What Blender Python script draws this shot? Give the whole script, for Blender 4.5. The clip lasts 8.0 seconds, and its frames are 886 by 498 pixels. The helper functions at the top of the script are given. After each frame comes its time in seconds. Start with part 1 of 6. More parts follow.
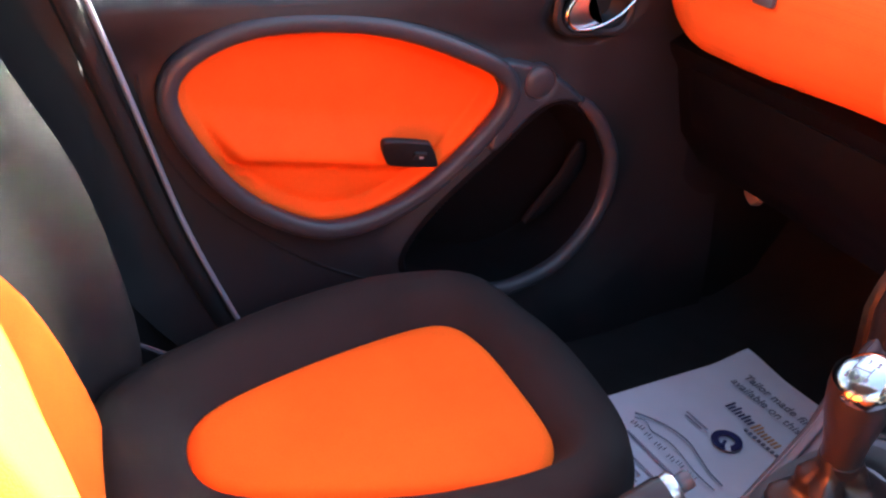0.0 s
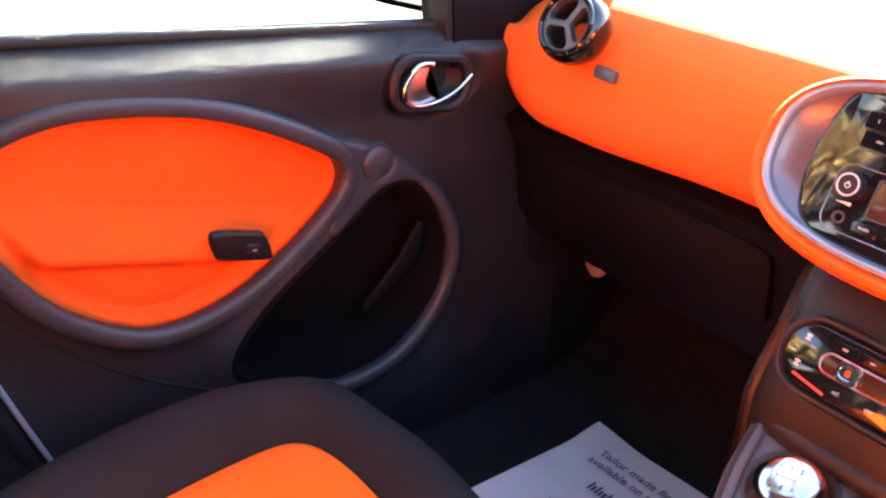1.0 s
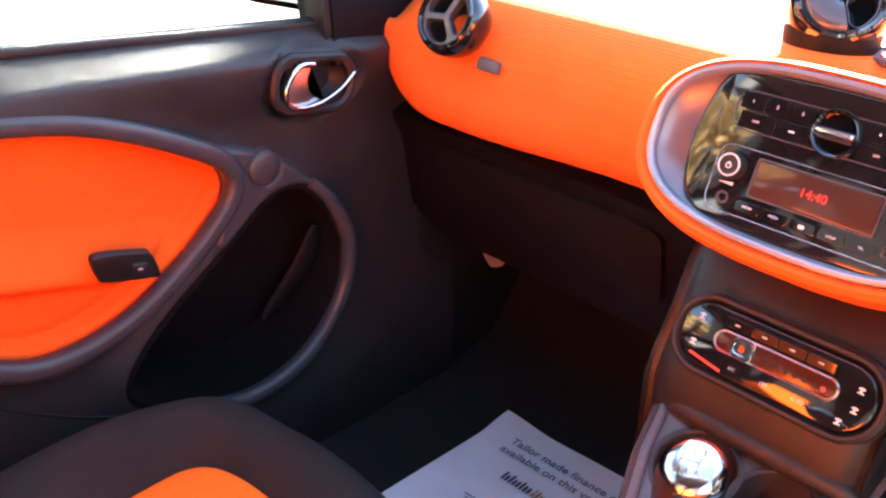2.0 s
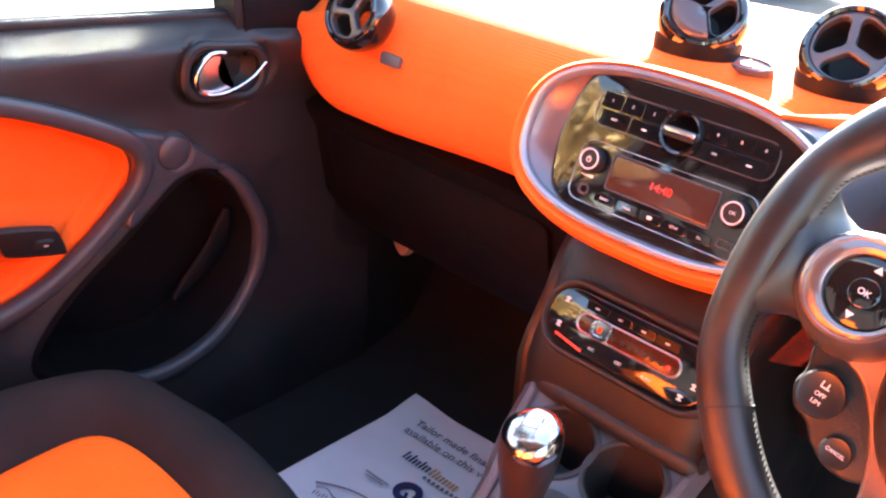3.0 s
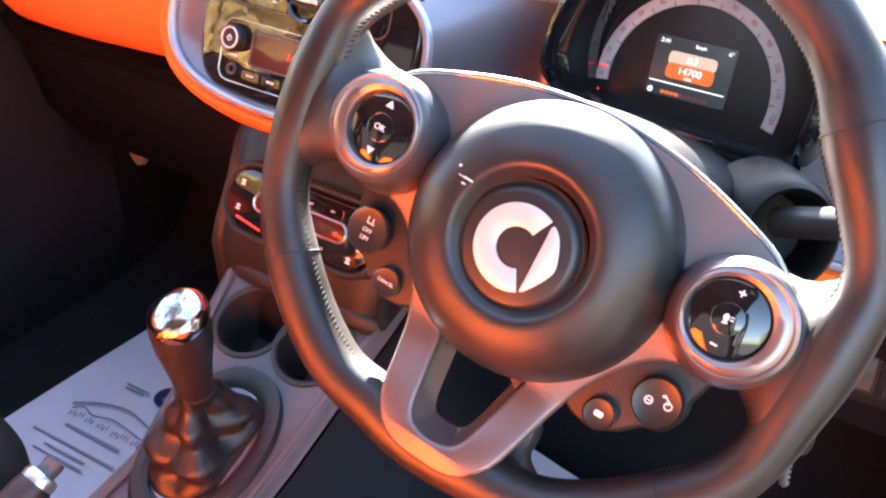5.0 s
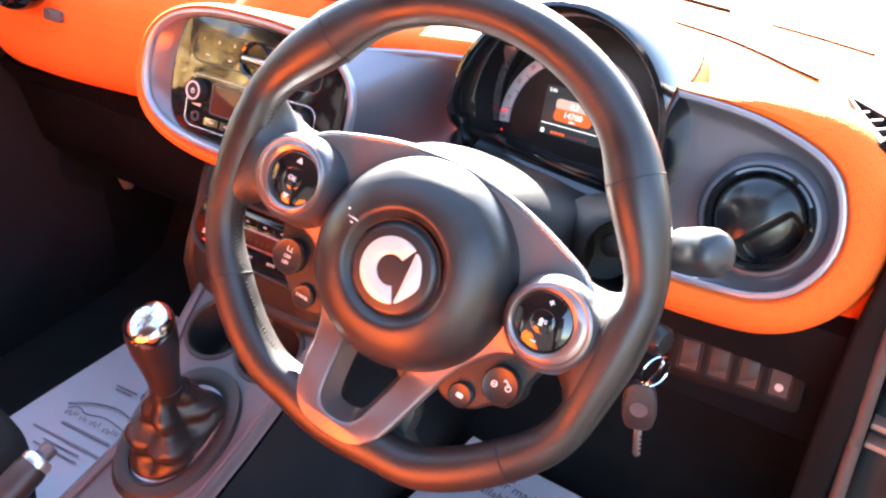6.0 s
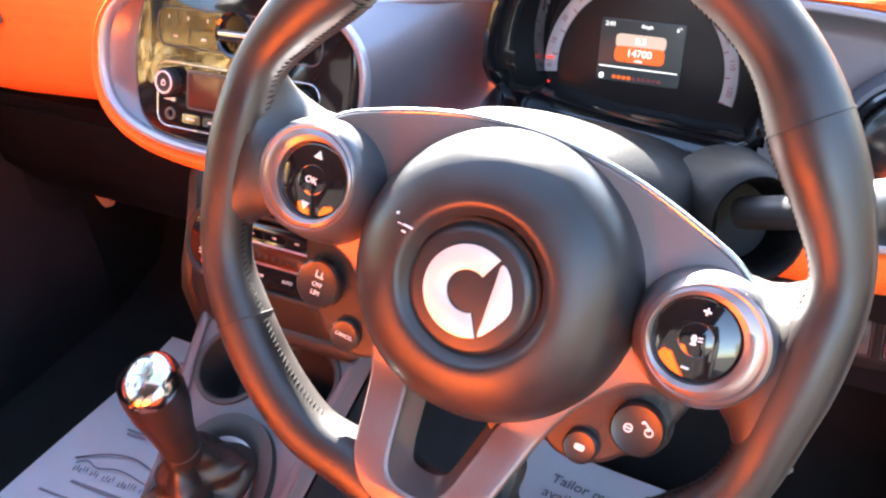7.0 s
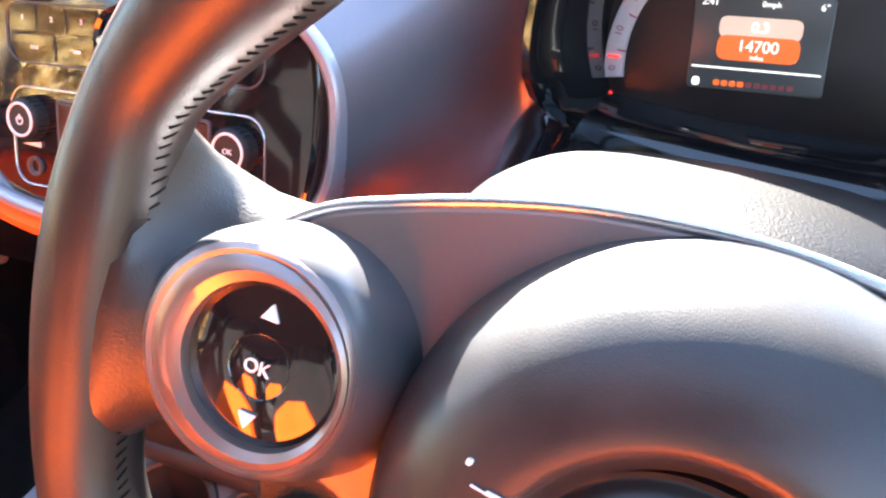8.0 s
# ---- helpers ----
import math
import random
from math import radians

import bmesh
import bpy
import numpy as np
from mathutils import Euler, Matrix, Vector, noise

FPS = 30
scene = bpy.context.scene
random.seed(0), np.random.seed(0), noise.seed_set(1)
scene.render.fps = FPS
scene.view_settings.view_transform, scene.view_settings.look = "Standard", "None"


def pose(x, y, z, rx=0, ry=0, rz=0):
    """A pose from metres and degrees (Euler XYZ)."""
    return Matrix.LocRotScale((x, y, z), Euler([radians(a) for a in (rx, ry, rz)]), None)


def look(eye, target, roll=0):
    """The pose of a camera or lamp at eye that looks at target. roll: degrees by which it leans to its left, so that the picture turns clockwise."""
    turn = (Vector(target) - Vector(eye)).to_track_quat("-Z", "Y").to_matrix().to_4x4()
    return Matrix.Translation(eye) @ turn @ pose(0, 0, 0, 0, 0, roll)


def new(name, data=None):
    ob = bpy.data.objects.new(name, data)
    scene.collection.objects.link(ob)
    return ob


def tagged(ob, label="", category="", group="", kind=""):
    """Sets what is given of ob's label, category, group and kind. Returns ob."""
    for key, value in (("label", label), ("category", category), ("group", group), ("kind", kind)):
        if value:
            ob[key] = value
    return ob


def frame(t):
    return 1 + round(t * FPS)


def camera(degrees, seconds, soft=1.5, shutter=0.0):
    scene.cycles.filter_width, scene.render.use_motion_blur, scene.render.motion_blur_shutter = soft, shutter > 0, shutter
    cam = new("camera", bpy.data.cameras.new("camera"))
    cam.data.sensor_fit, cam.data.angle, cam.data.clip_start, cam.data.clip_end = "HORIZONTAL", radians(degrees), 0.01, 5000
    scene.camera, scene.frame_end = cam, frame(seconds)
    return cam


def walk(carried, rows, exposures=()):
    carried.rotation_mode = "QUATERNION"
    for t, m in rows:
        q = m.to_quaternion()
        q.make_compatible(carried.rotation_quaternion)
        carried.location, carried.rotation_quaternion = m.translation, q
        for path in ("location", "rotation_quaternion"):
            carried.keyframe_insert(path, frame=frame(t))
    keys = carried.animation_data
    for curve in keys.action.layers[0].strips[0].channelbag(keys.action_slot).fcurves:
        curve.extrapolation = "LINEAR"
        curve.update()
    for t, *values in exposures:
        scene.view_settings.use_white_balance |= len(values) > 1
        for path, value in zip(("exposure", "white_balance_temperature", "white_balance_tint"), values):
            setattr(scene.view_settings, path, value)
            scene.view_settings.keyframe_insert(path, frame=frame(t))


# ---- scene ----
LENS = 52.0
PATH = [
    (0, (0.412, -0.283, 0.857), (-1.169, 0.456, -0.121), 3.1),
    (0.5, (0.332, -0.28, 0.86), (-1.182, 0.662, -0.046), 3.9),
    (1, (0.288, -0.281, 0.847), (-1.128, 0.857, 0.011), 5.9),
    (1.2, (0.27, -0.283, 0.849), (-1.098, 0.94, 0.053), 4.8),
    (2.3, (0.289, -0.243, 0.852), (-0.95, 1.078, 0.003), 5.1),
    (2.5, (0.307, -0.232, 0.852), (-0.911, 1.117, 0.019), 5.8),
    (3, (0.364, -0.25, 0.869), (-0.835, 1.115, 0.032), 7.2),
    (3.5, (0.408, -0.254, 0.889), (-0.794, 1.115, 0.063), 6.8),
    (4, (0.442, -0.209, 0.898), (-0.667, 1.229, 0.059), 5.7),
    (4.5, (0.464, -0.161, 0.877), (-0.553, 1.306, -0.027), 4.6),
    (5, (0.524, -0.153, 0.867), (-0.373, 1.333, -0.126), 4.3),
    (5.2, (0.547, -0.158, 0.883), (-0.346, 1.334, -0.103), 3.8),
    (6.3, (0.669, -0.234, 0.968), (-0.245, 1.25, -0.014), 3.1),
    (6.5, (0.64, -0.22, 0.955), (-0.266, 1.27, -0.024), 1.5),
    (7, (0.527, -0.103, 0.889), (-0.357, 1.354, -0.157), -3.9),
    (7.5, (0.41, 0.042, 0.837), (-0.46, 1.513, -0.203), -5.2),
    (8, (0.363, 0.107, 0.807), (-0.426, 1.601, -0.263), -5.1),
]
from mathutils.geometry import tessellate_polygon as tessellate

cam = camera(LENS, 8.0, soft=2.3)
walk(cam, [(t, look(eye, target, roll)) for t, eye, target, roll in PATH], [(0.0, 4.55), (0.5, 4.8), (1.0, 4.9), (2.5, 5.05), (3.5, 5.05), (5.0, 5.0), (6.5, 5.05), (7.5, 5.1), (8.0, 5.1)])

# ---- light ----
SUN_FROM = Vector((-0.43, 0.775, 0.46)).normalized()   # towards the sun
world = bpy.data.worlds.new("sky")
scene.world = world
world.use_nodes = True
wn = world.node_tree
sky = wn.nodes.new("ShaderNodeTexSky")
sky.sky_type = "NISHITA"
sky.sun_disc = False
sky.sun_elevation = math.asin(SUN_FROM.z)
sky.sun_rotation = math.atan2(SUN_FROM.x, SUN_FROM.y)
wn.links.new(sky.outputs[0], wn.nodes["Background"].inputs[0])
wn.nodes["Background"].inputs[1].default_value = 0.054
sun = new("sun", bpy.data.lights.new("sun", "SUN"))
sun.data.energy = 5.0
sun.data.angle = radians(0.5)
sun.data.color = (1.0, 0.94, 0.85)
sun.matrix_world = look(SUN_FROM * 20, (0, 0, 0))


# ---- materials ----
def mat(name, color, rough=0.5, metal=0.0, spec=0.5, grain=0.0, grain_scale=600.0, bump=0.0, bump_scale=900.0,
        wear=0.0, wear_scale=14.0, coat=0.0, sheen=0.0, rough_var=0.0):
    m = bpy.data.materials.new(name)
    m.use_nodes = True
    nt = m.node_tree
    bs = nt.nodes["Principled BSDF"]
    bs.inputs["Base Color"].default_value = (*color, 1)
    bs.inputs["Roughness"].default_value = rough
    bs.inputs["Metallic"].default_value = metal
    bs.inputs["Specular IOR Level"].default_value = spec
    bs.inputs["Coat Weight"].default_value = coat
    bs.inputs["Coat Roughness"].default_value = 0.05
    bs.inputs["Sheen Weight"].default_value = sheen
    co = nt.nodes.new("ShaderNodeTexCoord")
    if grain or wear:
        fine = nt.nodes.new("ShaderNodeTexNoise")
        fine.inputs["Scale"].default_value = grain_scale
        fine.inputs["Detail"].default_value = 3
        broad = nt.nodes.new("ShaderNodeTexNoise")
        broad.inputs["Scale"].default_value = wear_scale
        broad.inputs["Detail"].default_value = 5
        for tex in (fine, broad):
            nt.links.new(co.outputs["Object"], tex.inputs["Vector"])
        mix1 = nt.nodes.new("ShaderNodeMix")
        mix1.data_type = "RGBA"
        mix1.inputs[6].default_value = (*[c * (1 - grain) for c in color], 1)
        mix1.inputs[7].default_value = (*[min(1, c * (1 + grain)) for c in color], 1)
        nt.links.new(fine.outputs["Fac"], mix1.inputs[0])
        mix2 = nt.nodes.new("ShaderNodeMix")
        mix2.data_type = "RGBA"
        mix2.blend_type = "MULTIPLY"
        ramp = nt.nodes.new("ShaderNodeMapRange")
        ramp.inputs[1].default_value, ramp.inputs[2].default_value = 0.35, 0.65
        ramp.inputs[3].default_value, ramp.inputs[4].default_value = 1 - wear, 1 + wear
        nt.links.new(broad.outputs["Fac"], ramp.inputs[0])
        mix2.inputs[0].default_value = 1.0
        nt.links.new(mix1.outputs[2], mix2.inputs[6])
        nt.links.new(ramp.outputs[0], mix2.inputs[7])
        nt.links.new(mix2.outputs[2], bs.inputs["Base Color"])
        if rough_var:
            rr = nt.nodes.new("ShaderNodeMapRange")
            rr.inputs[1].default_value, rr.inputs[2].default_value = 0.3, 0.7
            rr.inputs[3].default_value, rr.inputs[4].default_value = max(0, rough - rough_var), min(1, rough + rough_var)
            nt.links.new(broad.outputs["Fac"], rr.inputs[0])
            nt.links.new(rr.outputs[0], bs.inputs["Roughness"])
    if bump:
        bt = nt.nodes.new("ShaderNodeTexNoise")
        bt.inputs["Scale"].default_value = bump_scale
        bt.inputs["Detail"].default_value = 2
        nt.links.new(co.outputs["Object"], bt.inputs["Vector"])
        bn = nt.nodes.new("ShaderNodeBump")
        bn.inputs["Strength"].default_value = bump
        bn.inputs["Distance"].default_value = 0.001
        nt.links.new(bt.outputs["Fac"], bn.inputs["Height"])
        nt.links.new(bn.outputs[0], bs.inputs["Normal"])
    return m


def mesh_cloth(name, color, cell=0.0022, depth=0.5, rough=0.8, wear=0.06, sheen=0.0, holes=False):
    """Spacer mesh: small rounded cells of a darker ground."""
    m = mat(name, color, rough, spec=0.15, grain=0.06, wear=wear, wear_scale=9, sheen=sheen)
    nt = m.node_tree
    bs = nt.nodes["Principled BSDF"]
    co = nt.nodes.new("ShaderNodeTexCoord")
    vo = nt.nodes.new("ShaderNodeTexVoronoi")
    vo.inputs["Scale"].default_value = 1 / cell
    vo.inputs["Randomness"].default_value = 1.0
    nt.links.new(co.outputs["Object"], vo.inputs["Vector"])
    bn = nt.nodes.new("ShaderNodeBump")
    bn.inputs["Strength"].default_value = depth
    bn.inputs["Distance"].default_value = 0.0008
    bn.invert = True
    nt.links.new(vo.outputs["Distance"], bn.inputs["Height"])
    nt.links.new(bn.outputs[0], bs.inputs["Normal"])
    mx = nt.nodes.new("ShaderNodeMix")
    mx.data_type = "RGBA"
    mx.blend_type = "MULTIPLY"
    rp = nt.nodes.new("ShaderNodeMapRange")
    rp.inputs[1].default_value, rp.inputs[2].default_value = 0.35, 0.75
    rp.inputs[3].default_value, rp.inputs[4].default_value = 1.0, 0.93
    if holes:
        vo.inputs["Randomness"].default_value = 0.2
        bn.invert = False
        rp.inputs[1].default_value, rp.inputs[2].default_value = 0.18, 0.34
        rp.inputs[3].default_value, rp.inputs[4].default_value = 0.76, 1.0
    nt.links.new(vo.outputs["Distance"], rp.inputs[0])
    src = bs.inputs["Base Color"].links[0].from_socket
    mx.inputs[0].default_value = 1
    nt.links.new(src, mx.inputs[6])
    nt.links.new(rp.outputs[0], mx.inputs[7])
    nt.links.new(mx.outputs[2], bs.inputs["Base Color"])
    return m


def glow(name, color, strength):
    m = mat(name, (0.02, 0.02, 0.02), 0.3)
    bs = m.node_tree.nodes["Principled BSDF"]
    bs.inputs["Emission Color"].default_value = (*color, 1)
    bs.inputs["Emission Strength"].default_value = strength
    return m


ORANGE = mesh_cloth("orange_mesh_fabric", (0.93, 0.148, 0.022), cell=0.0031, depth=0.55, holes=True, rough=0.75)
ORANGE_DOOR = mesh_cloth("orange_door_fabric", (0.95, 0.120, 0.012), cell=0.0012, depth=0.12, rough=0.8)
ORANGE_SEAT = mesh_cloth("orange_seat_fabric", (0.95, 0.130, 0.010), cell=0.0018, depth=0.25, rough=0.85)
SEAT_DARK = mat("dark_seat_cloth", (0.0145, 0.0125, 0.0132), 0.85, grain=0.35, grain_scale=1500, bump=0.5, bump_scale=1500, wear=0.12, sheen=0.0, spec=0.2)
PLASTIC = mat("dark_grained_plastic", (0.0088, 0.0086, 0.0100), 0.48, grain=0.2, bump=0.35, bump_scale=1100, wear=0.15, rough_var=0.06)
PLASTIC_SOFT = mat("dark_soft_plastic", (0.0165, 0.0155, 0.0175), 0.52, grain=0.2, bump=0.3, bump_scale=1400, wear=0.12, rough_var=0.05)
TRIM_GREY = mat("satin_grey_trim", (0.070, 0.068, 0.080), 0.36, grain=0.08, wear=0.06, bump=0.1, bump_scale=2000)
FASCIA = mat("satin_graphite_fascia", (0.190, 0.174, 0.195), 0.33, metal=0.5, grain=0.08, wear=0.05, coat=0.1)
RING_GREY = mat("lavender_satin_ring", (0.36, 0.35, 0.40), 0.28, metal=0.55, grain=0.04, wear=0.05)
DOOR_TRIM = mat("graphite_door_trim", (0.040, 0.039, 0.046), 0.40, grain=0.1, wear=0.1, bump=0.15, bump_scale=1600)
SEAM_BROWN = mat("seam_brown", (0.018, 0.010, 0.006), 0.8, spec=0.1)
BADGE = mat("silver_paint", (0.80, 0.77, 0.76), 0.3, metal=0.45, grain=0.02, wear=0.03)
CONSOLE = mat("grey_console_plastic", (0.080, 0.083, 0.098), 0.44, metal=0.25, grain=0.1, wear=0.12, bump=0.15, bump_scale=1600)
SILVER = mat("satin_silver", (0.62, 0.62, 0.66), 0.24, metal=0.9, grain=0.03, wear=0.05)
CHROME = mat("polished_chrome", (0.86, 0.86, 0.88), 0.07, metal=1.0, grain=0.01, wear=0.03)
SATIN_CHROME = mat("satin_chrome", (0.82, 0.80, 0.80), 0.30, metal=1.0, grain=0.02, wear=0.05)
GLOSS = mat("gloss_black", (0.008, 0.008, 0.009), 0.06, coat=0.6, grain=0.05, wear=0.1)
BLACK = mat("matt_black", (0.008, 0.008, 0.009), 0.6, grain=0.2, wear=0.2)
LEATHER = mat("black_leather", (0.0160, 0.0128, 0.0130), 0.40, spec=0.6, grain=0.15, grain_scale=900, bump=0.12, bump_scale=1300, wear=0.18, wear_scale=30, rough_var=0.08)
HUB = mat("airbag_cover", (0.0215, 0.0205, 0.0215), 0.34, spec=0.5, grain=0.15, grain_scale=1200, bump=0.09, bump_scale=2400, wear=0.15, wear_scale=40, rough_var=0.06)
PLATE = mat("satin_spoke_plate", (0.205, 0.152, 0.142), 0.34, metal=0.55, grain=0.05, wear=0.06)
CARPET = mat("black_carpet", (0.0062, 0.0060, 0.0068), 0.95, grain=0.6, grain_scale=900, bump=0.8, bump_scale=700, wear=0.3)
PAPER = mat("white_paper", (0.80, 0.78, 0.86), 0.7, grain=0.02, wear=0.03)
INK = mat("grey_ink", (0.17, 0.16, 0.22), 0.7)
INK_LIGHT = mat("pale_ink", (0.33, 0.31, 0.38), 0.7)
INK_NAVY = mat("navy_ink", (0.025, 0.025, 0.11), 0.7)
INK_ORANGE = mat("orange_ink", (0.65, 0.32, 0.15), 0.7)
WHITE_PRINT = mat("white_print", (0.8, 0.78, 0.78), 0.5)
GREY_PRINT = mat("grey_print", (0.45, 0.43, 0.43), 0.5)
RED_GLOW = glow("red_light", (1.0, 0.03, 0.02), 0.075)
SEAM = mat("stitch_thread_orange", (0.8, 0.14, 0.03), 0.8)
DARK_THREAD = mat("stitch_thread_dark", (0.0115, 0.0105, 0.0108), 0.85, spec=0.1)
RUBBER = mat("rubber_seal", (0.012, 0.012, 0.013), 0.55, grain=0.2, wear=0.2)
TAN = mat("tan_plastic", (0.30, 0.17, 0.125), 0.5, grain=0.1, wear=0.1)
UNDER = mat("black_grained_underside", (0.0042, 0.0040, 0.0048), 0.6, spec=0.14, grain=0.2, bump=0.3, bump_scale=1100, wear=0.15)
SHROUD = mat("matt_shroud_plastic", (0.0065, 0.0062, 0.0068), 0.44, spec=0.14, grain=0.2, grain_scale=900, bump=0.3, bump_scale=900, wear=0.1)
LIGHT_METAL = mat("painted_metal_edge", (0.32, 0.32, 0.37), 0.3, grain=0.03, wear=0.08)
GLASS = mat("tinted_glass", (0.66, 0.70, 0.68), 0.0)
GLASS.node_tree.nodes["Principled BSDF"].inputs["Transmission Weight"].default_value = 1.0
GLASS.node_tree.nodes["Principled BSDF"].inputs["IOR"].default_value = 1.1
HEADLINER = mat("grey_headliner", (0.10, 0.095, 0.092), 0.9, grain=0.1, bump=0.3, wear=0.06)
ASPHALT = mat("grey_asphalt", (0.062, 0.060, 0.054), 0.9, grain=0.55, grain_scale=45, bump=0.6, bump_scale=60, wear=0.3, wear_scale=1.5)


# ---- mesh helpers ----
PLACE = {}


def obj(name, verts, faces, material, parent=None, label="", sharp=38, smooth=True, base=None):
    """One mesh from places in the world; under a parent it takes over the parent's origin."""
    verts = np.asarray(verts, float).reshape(-1, 3)
    if parent is not None:
        o = PLACE[parent.name]
    elif base is not None:
        o = np.array(base, float)
    else:
        o = np.array([(verts[:, 0].min() + verts[:, 0].max()) / 2, (verts[:, 1].min() + verts[:, 1].max()) / 2, verts[:, 2].min()])
    me = bpy.data.meshes.new(name)
    me.from_pydata((verts - o).tolist(), [], [list(map(int, f)) for f in faces])
    bm = bmesh.new()
    bm.from_mesh(me)
    bmesh.ops.remove_doubles(bm, verts=bm.verts, dist=1e-6)
    bmesh.ops.recalc_face_normals(bm, faces=bm.faces)
    bm.to_mesh(me)
    bm.free()
    if smooth:
        me.shade_smooth()
        me.set_sharp_from_angle(angle=radians(sharp))
    me.materials.append(material)
    ob = new(name, me)
    if parent is not None:
        ob.parent = parent
    else:
        ob.location = o
    PLACE[ob.name] = o
    if label:
        ob["label"] = label
    return ob


def thing(name, base, label, category, group=""):
    ob = new(name)
    ob.empty_display_size = 0.02
    ob.location = base
    PLACE[ob.name] = np.array(base, float)
    return tagged(ob, label, category, group)


def part(name, vf, material, parent, label="", sharp=38):
    return obj(name, vf[0], vf[1], material, parent, label, sharp)


def merge(*pieces):
    vs, fs, n = [], [], 0
    for v, f in pieces:
        v = np.asarray(v, float).reshape(-1, 3)
        vs.append(v)
        fs += [[i + n for i in face] for face in f]
        n += len(v)
    return np.concatenate(vs), fs


def loft(rings, closed=True, cap0=False, cap1=False, loop=False):
    """Skin over rings of equally many places. closed: each ring is a loop; loop: the last ring joins the first."""
    rings = [np.asarray(r, float) for r in rings]
    n, k = len(rings[0]), len(rings)
    v = np.concatenate(rings)
    f = []
    for a in range(k if loop else k - 1):
        b = (a + 1) % k
        for i in range(n if closed else n - 1):
            j = (i + 1) % n
            f.append((a * n + i, a * n + j, b * n + j, b * n + i))
    if cap0:
        f.append(tuple(range(n))[::-1])
    if cap1:
        f.append(tuple(range((k - 1) * n, k * n)))
    return v, f


def at(m, vf):
    """A mesh moved by a matrix."""
    v = np.asarray(vf[0], float).reshape(-1, 3)
    a = np.array(m)
    return v @ a[:3, :3].T + a[:3, 3], vf[1]


def axes(o, e1, e2):
    e1, e2 = Vector(e1).normalized(), Vector(e2)
    n = e1.cross(e2).normalized()
    e2 = n.cross(e1)
    return Matrix(((e1.x, e2.x, n.x, o[0]), (e1.y, e2.y, n.y, o[1]), (e1.z, e2.z, n.z, o[2]), (0, 0, 0, 1)))


def spline(points, per=8, closed=True):
    """Catmull-Rom through a few control points."""
    p = np.asarray(points, float)
    n, out = len(p), []
    for i in range(n if closed else n - 1):
        a, b, c, d = (p[(i + k) % n] if closed else p[min(max(i + k, 0), n - 1)] for k in (-1, 0, 1, 2))
        for s in range(per):
            t = s / per
            out.append(0.5 * (2 * b + (c - a) * t + (2 * a - 5 * b + 4 * c - d) * t * t + (3 * b - a - 3 * c + d) * t ** 3))
    if not closed:
        out.append(p[-1])
    return np.array(out)


def offset(outline, d):
    """A closed 2D outline moved outwards by d (counter-clockwise outlines)."""
    p = np.asarray(outline, float)
    t = np.roll(p, -1, 0) - np.roll(p, 1, 0)
    t /= np.maximum(np.linalg.norm(t, axis=1, keepdims=True), 1e-9)
    return p + d * np.stack([t[:, 1], -t[:, 0]], 1)


def ccw(outline):
    p = np.asarray(outline, float)
    q = np.roll(p, -1, 0)
    return p if (p[:, 0] * q[:, 1] - q[:, 0] * p[:, 1]).sum() > 0 else p[::-1]


def rrect(w, h, r, per=6, cx=0.0, cy=0.0):
    r = min(r, w / 2 - 1e-5, h / 2 - 1e-5)
    out = []
    for sx, sy, a0 in ((1, 1, 0), (-1, 1, 90), (-1, -1, 180), (1, -1, 270)):
        for k in range(per + 1):
            a = radians(a0 + 90 * k / per)
            out.append((cx + sx * (w / 2 - r) + r * math.cos(a), cy + sy * (h / 2 - r) + r * math.sin(a)))
    return np.array(out)


def oval(rx, ry, n=40, cx=0.0, cy=0.0, power=2.0):
    a = np.linspace(0, 2 * np.pi, n, endpoint=False)
    c, s = np.cos(a), np.sin(a)
    return np.stack([cx + rx * np.sign(c) * np.abs(c) ** (2 / power), cy + ry * np.sign(s) * np.abs(s) ** (2 / power)], 1)


def lift(outline, z):
    p = np.asarray(outline, float)
    return np.concatenate([p, np.full((len(p), 1), z)], 1)


def prism(outline, z0, z1, bevel=0.001, steps=2):
    """A plate with a rounded upper edge."""
    o = ccw(outline)
    rings = [lift(o, z0)]
    for k in range(steps + 1):
        a = math.pi / 2 * k / steps
        rings.append(lift(offset(o, -bevel * (1 - math.cos(a))), z1 - bevel + bevel * math.sin(a)))
    return loft(rings, cap0=True, cap1=True)


def band(outer, inner, z0, z1, bevel=0.001):
    """A flat ring between two outlines of equally many points, with rounded upper edges."""
    o, i = ccw(outer), ccw(inner)
    rings = [lift(o, z0), lift(o, z1 - bevel), lift(offset(o, -bevel), z1), lift(offset(i, bevel), z1), lift(i, z1 - bevel), lift(i, z0)]
    return loft(rings, loop=True)


def lathe(profile, n=40, cap0=False, cap1=False):
    """Rings round the local z axis from (radius, height) pairs."""
    return loft([lift(oval(r, r, n), z) for r, z in profile], cap0=cap0, cap1=cap1)


